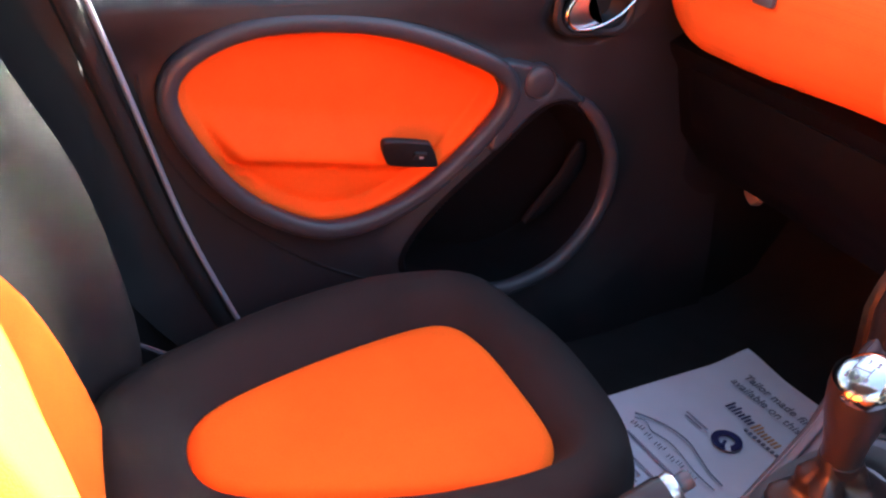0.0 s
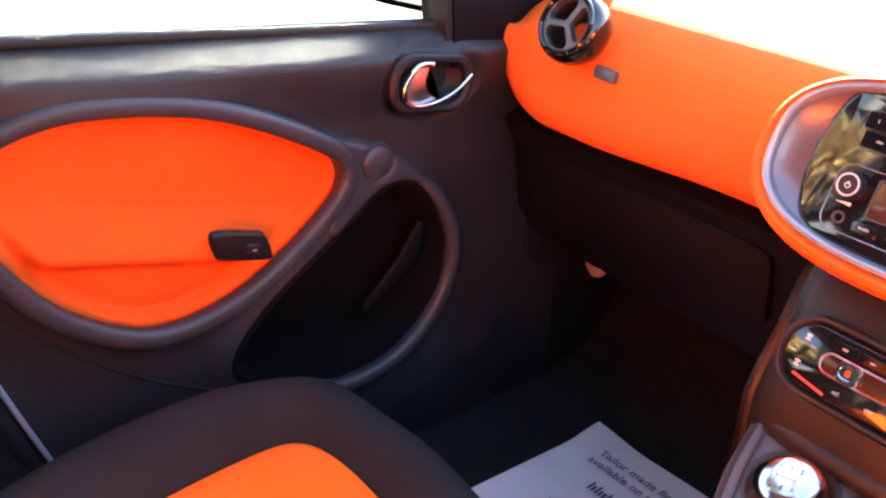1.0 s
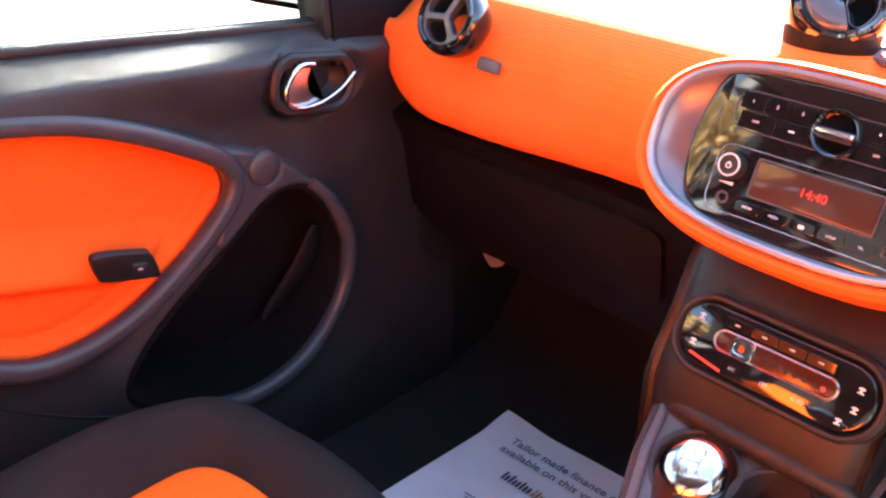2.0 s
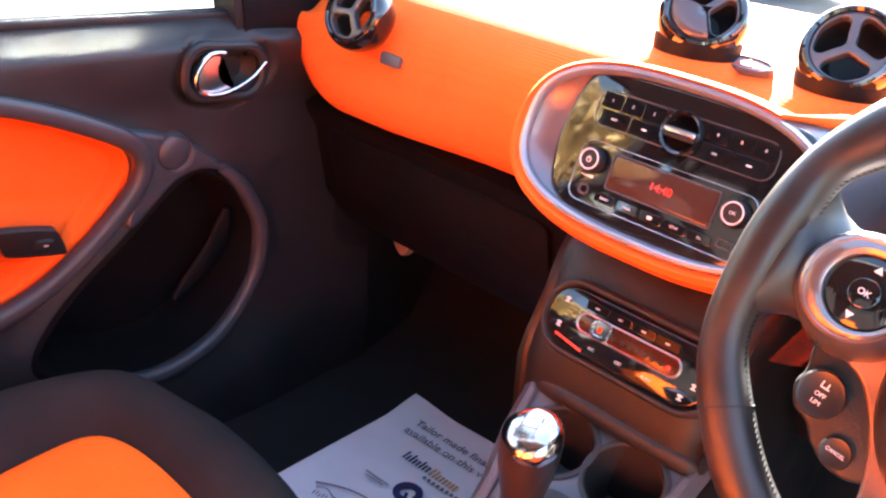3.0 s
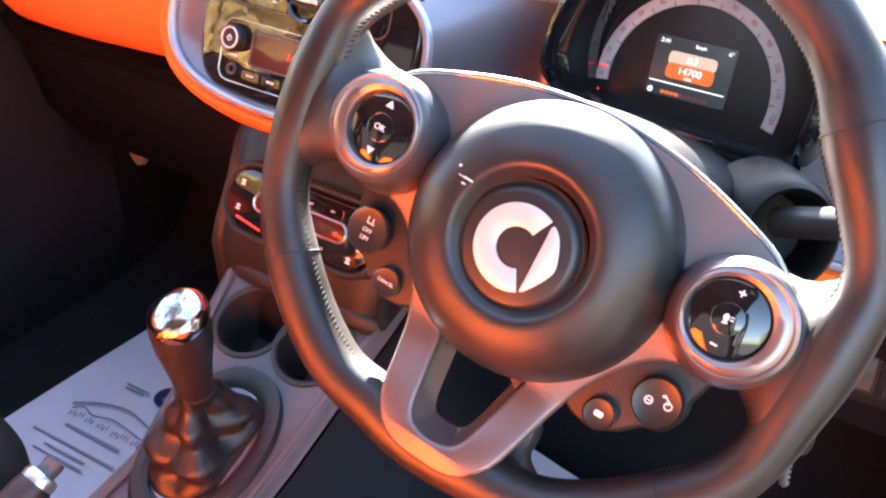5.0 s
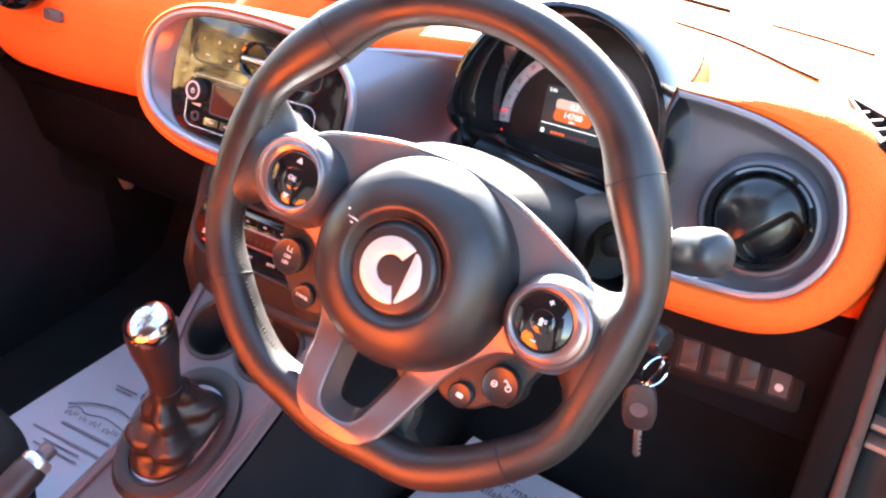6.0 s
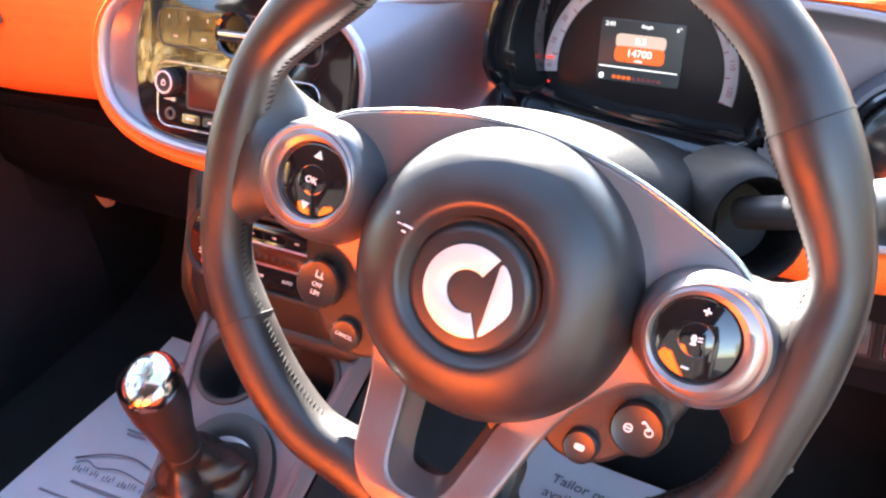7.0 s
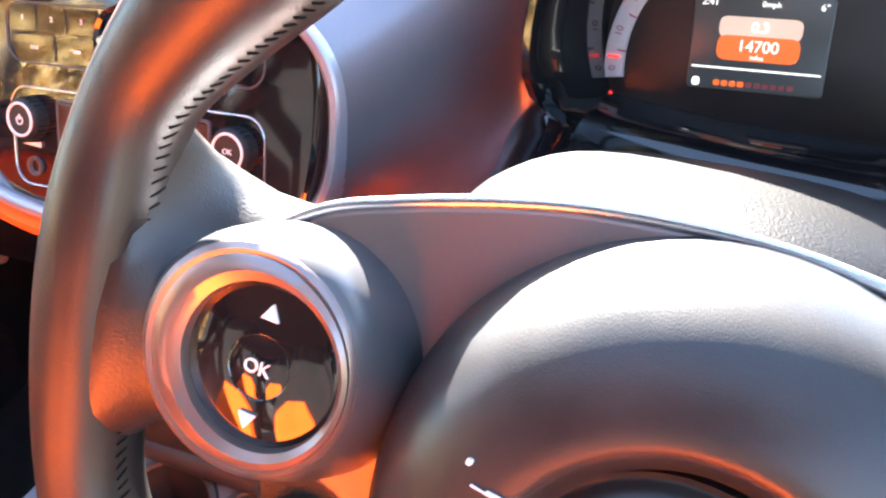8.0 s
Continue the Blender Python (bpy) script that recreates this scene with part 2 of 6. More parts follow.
def sweep(path, section, closed=True, up=(0, 0, 1), caps=True):
    """A section (2D outline or a function of 0..1) carried along a path."""
    p = np.asarray(path, float)
    n = len(p)
    t = np.roll(p, -1, 0) - np.roll(p, 1, 0)
    if not closed:
        t[0], t[-1] = p[1] - p[0], p[-1] - p[-2]
    t /= np.linalg.norm(t, axis=1, keepdims=True)
    up = np.broadcast_to(np.asarray(up, float), p.shape)
    side = np.cross(t, up)
    side /= np.linalg.norm(side, axis=1, keepdims=True)
    top = np.cross(side, t)
    rings = []
    for i in range(n):
        s = section(i / (n if closed else n - 1)) if callable(section) else section
        s = np.asarray(s, float)
        rings.append(p[i] + s[:, :1] * side[i] + s[:, 1:] * top[i])
    return loft(rings, loop=closed, cap0=caps and not closed, cap1=caps and not closed)


def tube(path, r, closed=False, n=10):
    return sweep(path, oval(r, r, n), closed, up=(0.03, 0.04, 1))


def letters(name, text, size, m, material, parent, depth=0.0003, align="CENTER", spacing=1.0):
    """Printed words as a thin mesh; m's x runs along the line and its z out of the surface."""
    cu = bpy.data.curves.new(name, "FONT")
    cu.body, cu.size, cu.align_x, cu.align_y, cu.extrude, cu.space_character = text, size, align, "CENTER", depth, spacing
    tmp = bpy.data.objects.new(name, cu)
    scene.collection.objects.link(tmp)
    bpy.context.view_layer.update()
    me = bpy.data.meshes.new_from_object(tmp.evaluated_get(bpy.context.evaluated_depsgraph_get()))
    bpy.data.objects.remove(tmp)
    v = np.array([x.co for x in me.vertices])
    f = [tuple(p.vertices) for p in me.polygons]
    return part(name, at(m, (v, f)), material, parent)


def bar(w, h, cx, cy, z0=0.0, z1=0.0006):
    return prism(rrect(w, h, h * 0.3, 2, cx, cy), z0, z1, 0.0001, 1)


# ---- large structure ----
def heightfield(u0, u1, v0, v1, step, place, keep=None):
    """A sheet over a (u, v) grid; place maps arrays u, v to x, y, z; keep says which cells stay."""
    nu, nv = int(round((u1 - u0) / step)) + 1, int(round((v1 - v0) / step)) + 1
    u, v = np.meshgrid(np.linspace(u0, u1, nu), np.linspace(v0, v1, nv), indexing="ij")
    xyz = np.stack(place(u, v), -1).reshape(-1, 3)
    idx = np.arange(nu * nv).reshape(nu, nv)
    cells = np.stack([idx[:-1, :-1], idx[1:, :-1], idx[1:, 1:], idx[:-1, 1:]], -1).reshape(-1, 4)
    if keep is not None:
        uc = (u[:-1, :-1] + u[1:, 1:]).ravel() / 2
        vc = (v[:-1, :-1] + v[1:, 1:]).ravel() / 2
        cells = cells[keep(uc, vc)]
    used = np.unique(cells)
    back = np.zeros(nu * nv, int)
    back[used] = np.arange(len(used))
    return xyz[used], back[cells].tolist()


def inside(outline):
    p = np.asarray(outline, float)
    q = np.roll(p, -1, 0)

    def test(u, v):
        hit = np.zeros(u.shape, bool)
        for (x0, y0), (x1, y1) in zip(p, q):
            if y0 != y1:
                hit ^= ((v < y0) != (v < y1)) & (u < x0 + (v - y0) / (y1 - y0) * (x1 - x0))
        return hit
    return test


def distance(outline, u, v):
    """How far each place lies from an outline."""
    p = np.asarray(outline, float)
    q = np.roll(p, -1, 0)
    d = np.full(u.shape, 9.0)
    for a, b in zip(p, q):
        ab = b - a
        t = np.clip(((u - a[0]) * ab[0] + (v - a[1]) * ab[1]) / max(ab @ ab, 1e-12), 0, 1)
        d = np.minimum(d, np.hypot(u - a[0] - t * ab[0], v - a[1] - t * ab[1]))
    return d


def smooth(x, a, b):
    t = np.clip((x - a) / (b - a), 0, 1)
    return t * t * (3 - 2 * t)


def box(x0, x1, y0, y1, z0, z1, r=0.004):
    """A block with rounded upright edges and a bevelled top."""
    return at(pose((x0 + x1) / 2, (y0 + y1) / 2, 0), prism(rrect(x1 - x0, y1 - y0, r, 3), z0, z1, min(r, (z1 - z0) / 3)))


GROUND_Z = -0.36
tagged(obj("ground", *heightfield(-60, 60, -60, 60, 4.0, lambda u, v: (u, v, 0 * u + GROUND_Z + 0.01 * np.sin(u * 3 + v))), ASPHALT),
       "sunlit grey asphalt yard around the car", "ground", kind="structure")

# car floor, with the sloping toe board, tunnel side and sills
floor_rows = [(-0.75, -0.02), (0.78, -0.012), (0.86, 0.02), (1.0, 0.25), (1.04, 0.62)]
tagged(obj("floor", *loft([[(-0.72, y, z), (-0.3, y, z - 0.004), (0.0, y, z - 0.004), (0.3, y, z - 0.004), (0.74, y, z)] for y, z in floor_rows], closed=False), CARPET),
       "black carpet on the car floor and toe board", "floor", kind="structure")
body = tagged(thing("car_body", (0, -0.4, GROUND_Z + 0.2), "car shell with grey headliner, dark pillars and sills", "car body"), kind="structure")
part("roof", box(-0.68, 0.72, -1.3, -0.07, 1.13, 1.17, 0.05), HEADLINER, body, "grey cloth headliner")
for sx in (-1, 1):
    part("roof_rail", box(*sorted((sx * 0.60, sx * 0.69)), -1.3, -0.12, 0.99 if sx < 0 else 1.05, 1.15, 0.02), PLASTIC, body)
part("rear_bulkhead", box(-0.74, 0.74, -1.32, -1.28, -0.05, 1.15, 0.02), PLASTIC, body)
part("sill", box(-0.76, -0.68, -1.3, 1.0, -0.1, 0.03, 0.02), PLASTIC, body)
part("sill", box(0.68, 0.76, -1.3, 1.0, -0.1, 0.03, 0.02), PLASTIC, body)
part("rear_side_wall", box(-0.76, -0.70, -1.3, -0.33, 0.0, 0.62, 0.02), PLASTIC, body)
# out of view; made roof-high to keep skylight off the wheel
part("rear_side_wall", box(0.70, 0.76, -1.3, -0.60, 0.0, 1.06, 0.02), PLASTIC, body)
for sx in (-1, 1):
    pillar = spline([(sx * 0.66, 1.05, 0.66), (sx * 0.655, 0.70, 0.83), (sx * 0.645, 0.32, 0.99), (sx * 0.63, -0.14, 1.13)], 5, False)
    part("windscreen_pillar", sweep(pillar, rrect(0.055, 0.045, 0.015, 3), False), PLASTIC, body)
    rear = spline([(sx * 0.70, -0.62, 0.55), (sx * 0.68, -0.66, 0.85), (sx * 0.63, -0.70, 1.14)], 5, False)
    part("rear_pillar", sweep(rear, rrect(0.10, 0.05, 0.015, 3), False, up=(0, 1, 0.05)), PLASTIC, body)

# centre pillar trim behind the passenger door
part("centre_pillar", loft([[(-0.70, y0 - 0.42, z), (-0.665, y0 - 0.36, z), (-0.665, y0 - 0.25 + 0.14 * smooth(0.55 - z, 0, 0.5), z), (-0.70, y0 - 0.22 + 0.14 * smooth(0.55 - z, 0, 0.5), z), (-0.73, y0 - 0.3, z)]
                            for z in np.linspace(-0.05, 1.12, 24) for y0 in [-0.24 * smooth(z, 0.60, 0.74)]]), PLASTIC_SOFT, body)
part("kick_panel", box(-0.74, -0.675, 0.60, 1.06, -0.05, 0.66, 0.02), PLASTIC, body)
part("kick_panel", box(0.675, 0.74, 0.60, 1.06, -0.05, 0.66, 0.02), PLASTIC, body)
part("toe_wall", box(-0.74, 0.74, 1.05, 1.09, -0.1, 0.55, 0.02), BLACK, body)
# bonnet seen over the dash, under the windscreen
part("scuttle", heightfield(-0.72, 0.72, 0, 1, 0.08, lambda u, v: (u, 0.86 + v * 0.30, 0.545 + 0.01 * v - 0.03 * u * u)), BLACK, body)
part("bonnet", heightfield(-0.74, 0.74, 0, 1, 0.08, lambda u, v: (u, 1.14 + v * 0.45, 0.555 - 0.16 * v * v - 0.06 * u * u)), mat("orange_body_paint", (0.75, 0.13, 0.01), 0.25, coat=0.8, grain=0.02, wear=0.02), body, "orange painted bonnet")

# ---- passenger door ----
DOOR_X = -0.66
OVAL = ccw(spline([(-0.146, 0.468), (-0.120, 0.514), (-0.035, 0.541), (0.10, 0.532), (0.220, 0.490), (0.287, 0.445), (0.250, 0.382), (0.150, 0.304), (0.045, 0.278), (-0.045, 0.318), (-0.108, 0.386)], 8))
POCKET = ccw(spline([(0.376, 0.408), (0.440, 0.370), (0.474, 0.305), (0.462, 0.235), (0.400, 0.166), (0.315, 0.137), (0.225, 0.150), (0.150, 0.185), (0.190, 0.255), (0.275, 0.330)], 8))


def door_relief(y, z):
    r = 0.004 * np.sin(y * 4)
    r += 0.022 * smooth(z, 0.49, 0.578) - 0.055 * smooth(z, 0.580, 0.620)
    r += 0.020 * smooth(0.26 - z, 0.0, 0.2) - 0.02 * smooth(y, 0.45, 0.72)
    ring = np.minimum(distance(OVAL, y, z), distance(POCKET, y, z))
    r += 0.010 * np.exp(-(ring / 0.03) ** 2)
    # handle recess
    r -= 0.012 * smooth(1.25 - np.hypot((y - 0.422) / 0.070, (z - 0.548) / 0.047), 0, 0.25)
    return r


part("door_skin", box(-0.76, -0.742, -0.30, 0.70, -0.05, 0.595, 0.01), BLACK, body)
door = thing("passenger_door", (DOOR_X, 0.15, -0.02), "closed passenger door with dark trim and orange oval inlay", "car door")
in_oval, in_pocket = inside(offset(OVAL, 0.012)), inside(offset(POCKET, 0.003))
part("door_panel", heightfield(-0.245, 0.735, -0.03, 0.620, 0.005, lambda u, v: (DOOR_X + door_relief(u, v), u - 0.17 * smooth(0.25 - v, 0.0, 0.3) * smooth(-u, -0.1, 0.25) * -1, v),
                               lambda u, v: ~in_oval(u, v) & ~in_pocket(u, v) & (np.hypot((u - 0.423) / 0.056, (v - 0.545) / 0.031) > 1)), PLASTIC_SOFT, door)


def inlay_x(y, z):
    d = np.where(inside(OVAL)(y, z), distance(OVAL, y, z), 0.0)
    line = 0.372 - 0.16 * y
    ledge = smooth(line + 0.062 - z, 0.0, 0.062)
    under = smooth(line - z, 0.0, 0.022)
    return DOOR_X - 0.018 + 0.020 * (1 - smooth(d, 0, 0.016)) + (0.030 * ledge - 0.022 * under) * smooth(d, 0.0, 0.03)


part("inlay", heightfield(-0.183, 0.305, 0.257, 0.573, 0.004, lambda u, v: (inlay_x(u, v), u, v), inside(offset(OVAL, 0.012))), ORANGE_DOOR, door, "orange fabric inlay with armrest ledge")


def on_door(outline, x):
    return np.stack([np.full(len(outline), x), outline[:, 0], outline[:, 1]], 1)


ring_section = oval(0.0130, 0.013, 14, power=2.4)
part("inlay_surround", sweep(on_door(offset(OVAL, 0.012), DOOR_X + 0.018), ring_section, True, up=(1, 0, 0)), DOOR_TRIM, door, "satin grey surround")
arc_pts = spline([(0.418, 0.412), (0.438, 0.394), (0.461, 0.362), (0.485, 0.305), (0.473, 0.228), (0.406, 0.156), (0.315, 0.126), (0.222, 0.137), (0.165, 0.152)], 7, False)
part("pocket_surround", sweep(np.stack([DOOR_X + 0.003 + door_relief(arc_pts[:, 0], arc_pts[:, 1]), arc_pts[:, 0], arc_pts[:, 1]], 1), lambda t: oval(0.0115 - 0.004 * abs(2 * t - 1) ** 4, 0.0125 * (1 - smooth(t, 0.72, 1.0)) * (0.55 + 0.45 * smooth(t, 0.0, 0.2)) + 0.0008, 14, power=2.4), False, up=(1, 0, 0)), DOOR_TRIM, door, "satin grey surround")
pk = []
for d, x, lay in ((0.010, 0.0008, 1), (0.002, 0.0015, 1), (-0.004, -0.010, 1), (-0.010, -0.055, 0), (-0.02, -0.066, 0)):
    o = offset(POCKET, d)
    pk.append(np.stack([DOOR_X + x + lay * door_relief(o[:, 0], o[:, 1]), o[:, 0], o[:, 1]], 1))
# near-black walls: the shade inside the pocket is put into its colour
part("map_pocket", loft(pk, cap1=True), mat("pocket_shade_black", (0.0035, 0.0035, 0.004), 0.9, spec=0.1, grain=0.3, wear=0.2), door, "map pocket, its deep shade put into the colour")
rod = spline([(DOOR_X - 0.012, 0.445, 0.335), (DOOR_X - 0.02, 0.43, 0.27), (DOOR_X - 0.03, 0.37, 0.20)], 6, False)
part("pocket_lip", sweep(rod, lambda t: oval(0.006 + 0.012 * math.sin(math.pi * t), 0.006, 14), False, up=(1, 0, 0)), UNDER, door)
crease = spline([(-0.188, 0.500), (-0.180, 0.430), (-0.140, 0.350), (-0.080, 0.285), (0.0, 0.222), (0.080, 0.178), (0.160, 0.150)], 7, False)
part("panel_crease", sweep(np.stack([DOOR_X + door_relief(crease[:, 0], crease[:, 1]) + 0.0005, crease[:, 0], crease[:, 1]], 1), oval(0.0022, 0.0016, 8), False, up=(1, 0, 0)), BLACK, door)
web = ccw(spline([(0.232, 0.502), (0.300, 0.492), (0.355, 0.474), (0.402, 0.446), (0.440, 0.412), (0.456, 0.380), (0.444, 0.372), (0.415, 0.394), (0.385, 0.402), (0.352, 0.392), (0.320, 0.364), (0.288, 0.338), (0.262, 0.352), (0.272, 0.395), (0.280, 0.440), (0.250, 0.480)], 6))


def web_x(y, z):
    return DOOR_X - 0.010 + 0.0285 * smooth(np.where(inside(web)(y, z), distance(web, y, z), 0.0), 0, 0.017) - 0.0025 * smooth(0.0275 - np.hypot(y - 0.346, z - 0.446), 0.0, 0.003)


part("speaker_web", heightfield(0.225, 0.465, 0.310, 0.540, 0.003, lambda u, v: (web_x(u, v), u, v), inside(web)), DOOR_TRIM, door, "grey web between inlay and pocket", sharp=60)
disc = axes((DOOR_X + 0.0150, 0.346, 0.446), (0, 1, 0), (0, 0, 1))
part("tweeter_cover", at(disc, lathe([(0.026, -0.012), (0.026, 0.001), (0.024, 0.004), (0.0225, 0.002), (0.020, 0.004), (0.010, 0.0065), (0.001, 0.007)], 36, cap1=True)), DOOR_TRIM, door, "round tweeter cover")
# window switch on the ledge
sw = axes((DOOR_X + 0.020, 0.152, 0.366), (0, 0.985, -0.17), (0.30, 0.1, 0.95))
plate_o = ccw(spline([(-0.046, 0.012), (-0.038, 0.021), (0.010, 0.021), (0.026, 0.016), (0.044, -0.012), (0.040, -0.020), (-0.020, -0.020), (-0.034, -0.012)], 5))
switch_plate = part("switch_plate", at(sw, prism(plate_o, -0.004, 0.006, 0.003)), PLASTIC, door, "black window switch plate")
part("window_switch", at(sw, prism(rrect(0.022, 0.014, 0.004, 3, 0.012, 0.001), 0.004, 0.0105, 0.003)), BLACK, switch_plate)
part("switch_symbol", at(sw, bar(0.006, 0.003, 0.013, 0.001, 0.0104, 0.0110)), GREY_PRINT, switch_plate)
# door release in its bezel
hb = axes((DOOR_X + 0.012, 0.423, 0.545), (0, 0.995, -0.07), (0, 0.07, 0.995))
part("release_bezel", at(hb, band(rrect(0.134, 0.080, 0.034, 8), rrect(0.108, 0.056, 0.026, 8), -0.004, 0.008, 0.004)), RUBBER, door)
part("release_cup", at(hb, loft([lift(rrect(0.116, 0.064, 0.030, 8), 0.002), lift(rrect(0.102, 0.05, 0.024, 8), -0.012), lift(rrect(0.08, 0.03, 0.014, 8), -0.022)], cap1=True)), BLACK, door)
dish = ccw(spline([(-0.009, 0.024), (-0.029, 0.023), (-0.044, 0.002), (-0.044, -0.016), (-0.034, -0.026), (-0.014, -0.028), (0.014, -0.020), (0.008, -0.018), (-0.006, -0.010), (-0.012, 0.004), (-0.009, 0.018)], 5))
release = part("release_lever", at(hb, prism(dish, -0.006, 0.0055, 0.002, 2)), SATIN_CHROME, door, "satin silver release lever")
rim = spline([(-0.008, 0.026), (-0.030, 0.024), (-0.046, 0.002), (-0.046, -0.016), (-0.035, -0.027), (-0.014, -0.029), (0.014, -0.021), (0.040, -0.006), (0.059, 0.014)], 6, False)
part("lever_rim", at(hb, sweep(np.stack([rim[:, 0], rim[:, 1], 0.009 + 0 * rim[:, 0]], 1), lambda t: oval(0.0042 - 0.0022 * t, 0.0042 - 0.0022 * t, 12), False, up=(0, 0, 1))), CHROME, release, "bright chrome rim")
# window frame and glass
part("quarter_post", loft([[(-0.70, 0.452, 0.59), (-0.66, 0.452, 0.59), (-0.66, 0.477, 0.59), (-0.70, 0.477, 0.59)], [(-0.685, 0.388, 0.97), (-0.645, 0.388, 0.97), (-0.645, 0.415, 0.97), (-0.685, 0.415, 0.97)]], cap0=True, cap1=True), BLACK, door)
# front part stretched towards the windscreen to keep the sun off the cushion
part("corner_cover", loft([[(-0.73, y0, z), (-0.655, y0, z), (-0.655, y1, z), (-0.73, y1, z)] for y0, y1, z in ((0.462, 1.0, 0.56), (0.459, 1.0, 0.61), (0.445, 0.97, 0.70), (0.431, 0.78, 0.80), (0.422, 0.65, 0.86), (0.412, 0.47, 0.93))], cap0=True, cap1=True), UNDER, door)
part("window_glass", loft([[(-0.694 + 0.03 * v, y0, 0.605 + 0.36 * v), (-0.690 + 0.03 * v, y0, 0.605 + 0.36 * v), (-0.690 + 0.03 * v, y1, 0.605 + 0.36 * v), (-0.694 + 0.03 * v, y1, 0.605 + 0.36 * v)] for v, y0, y1 in ((0.0, -0.24, 0.452), (0.5, -0.26, 0.424), (1.0, -0.28, 0.396))], cap0=True, cap1=True), GLASS, door, "raised lightly tinted side glass")
part("waist_seal", sweep(spline([(-0.684, -0.25, 0.616), (-0.684, 0.1, 0.614), (-0.684, 0.5, 0.611)], 5, False), rrect(0.012, 0.012, 0.004, 3), False), RUBBER, door)
part("belt_guide", at(axes((-0.655, -0.338, 0.505), (0, 0.5, 0.86), (1, 0, 0.1)), prism(rrect(0.030, 0.010, 0.004, 4), -0.006, 0.006, 0.002)), CHROME, body, "small chrome belt guide")
part("edge_seal", sweep(spline([(-0.630, -0.292, 0.80), (-0.628, -0.258, 0.68), (-0.628, -0.227, 0.58), (-0.646, -0.189, 0.44), (-0.650, -0.148, 0.29), (-0.648, -0.084, 0.12), (-0.648, -0.044, 0.03)], 6, False), oval(0.0036, 0.004, 10), False, up=(1, 0, 0)), LIGHT_METAL, body, "pale door aperture edge")
part("aperture_rubber", sweep(spline([(-0.640, -0.315, 0.80), (-0.638, -0.280, 0.68), (-0.640, -0.249, 0.58), (-0.655, -0.210, 0.44), (-0.658, -0.167, 0.29), (-0.656, -0.103, 0.12), (-0.656, -0.064, 0.03)], 6, False), oval(0.014, 0.010, 10), False, up=(1, 0, 0)), RUBBER, body)

# ---- side mirror ----
mirror = thing("side_mirror", (-0.86, 0.52, 0.58), "black side mirror outside the passenger window", "mirror")
mm = axes((-0.86, 0.53, 0.67), (0.93, 0.36, 0), (0, 0, 1))
part("housing", at(mm, loft([lift(rrect(0.20, 0.15, 0.04, 6), 0.0), lift(rrect(0.21, 0.16, 0.05, 6), -0.02), lift(rrect(0.17, 0.12, 0.05, 6), -0.07), lift(rrect(0.08, 0.05, 0.02, 6), -0.09)], cap1=True)), BLACK, mirror)
part("mirror_glass", at(mm, prism(rrect(0.185, 0.135, 0.035, 6), -0.008, -0.004, 0.001)), mat("mirror_glass", (0.9, 0.9, 0.9), 0.02, metal=1.0), mirror, "mirror glass showing the yard")

# ---- dashboard ----
dash = thing("dashboard", (0, 0.6, 0.48), "orange mesh-covered dashboard with dark underside", "dashboard")


def dash_section(x):
    """Places from the lower lip round the face and over the top to the windscreen."""
    end = smooth(np.abs(x), 0.60, 0.69) ** 1.3
    if x < 0:
        # the passenger end is a round cheek
        q = min(max((-x - 0.556) / 0.110, 0.0), 1.0)
        lo = 0.494 + 0.012 * smooth(x, -0.50, -0.25) + 0.088 * (1 - math.sqrt(1 - q * q))
        hi = 0.655 - 0.035 * q * q
        back = 0.010 * q * q
    else:
        lo = 0.502 + 0.055 * end
        hi = 0.655 - 0.05 * end
        back = 0.03 * smooth(x, 0.05, 0.15) + 0.045 * end
    rear = 1.04 - 0.72 * x * x   # the windscreen curves back towards the pillars
    pts = [(0.62, lo - 0.004), (0.575, lo - 0.002), (0.546, lo + 0.012), (0.537, lo + 0.05), (0.543, 0.5 * (lo + hi) + 0.03), (0.560, hi - 0.01), (0.60, hi + 0.018), (0.68, hi + 0.038), (0.5 * (0.68 + rear), hi + 0.045), (rear, hi + 0.040)]
    line = [(min(y + back, rear), z) for y, z in spline(pts, 5, False)]
    # the pad is cut away behind the instrument cluster
    cut = 0.50 + 0.19 * smooth(x, 0.17, 0.21) * smooth(-x, -0.425, -0.395)
    top = float(np.interp(cut, [p[0] for p in line[24:]], [p[1] for p in line[24:]]))
    line = [(y, z) if y >= cut else (cut, min(z, top) if z < hi - 0.02 else top) for y, z in line]
    return [(x, y, z) for y, z in line] + [(x, rear + 0.006, hi + 0.02), (x, rear + 0.010, hi - 0.12)]


xs = np.r_[-0.556 - 0.110 * np.sin(np.linspace(math.pi / 2, 0, 18)), np.linspace(-0.54, 0.57, 40), np.linspace(0.58, 0.69, 16)]
part("dash_pad", loft([dash_section(x) for x in xs], closed=False), ORANGE, dash, "orange mesh fabric pad", sharp=80)
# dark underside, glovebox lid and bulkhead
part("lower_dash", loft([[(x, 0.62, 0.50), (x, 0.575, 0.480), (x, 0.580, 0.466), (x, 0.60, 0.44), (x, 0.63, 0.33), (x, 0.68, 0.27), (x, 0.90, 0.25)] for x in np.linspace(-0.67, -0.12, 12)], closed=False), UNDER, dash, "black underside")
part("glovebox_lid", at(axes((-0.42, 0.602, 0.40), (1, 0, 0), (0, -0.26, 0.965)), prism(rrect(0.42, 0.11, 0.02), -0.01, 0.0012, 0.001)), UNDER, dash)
tag_m = axes((-0.548, 0.690, 0.267), (0.9, -0.3, -0.15), (0.1, 0.1, 0.98))
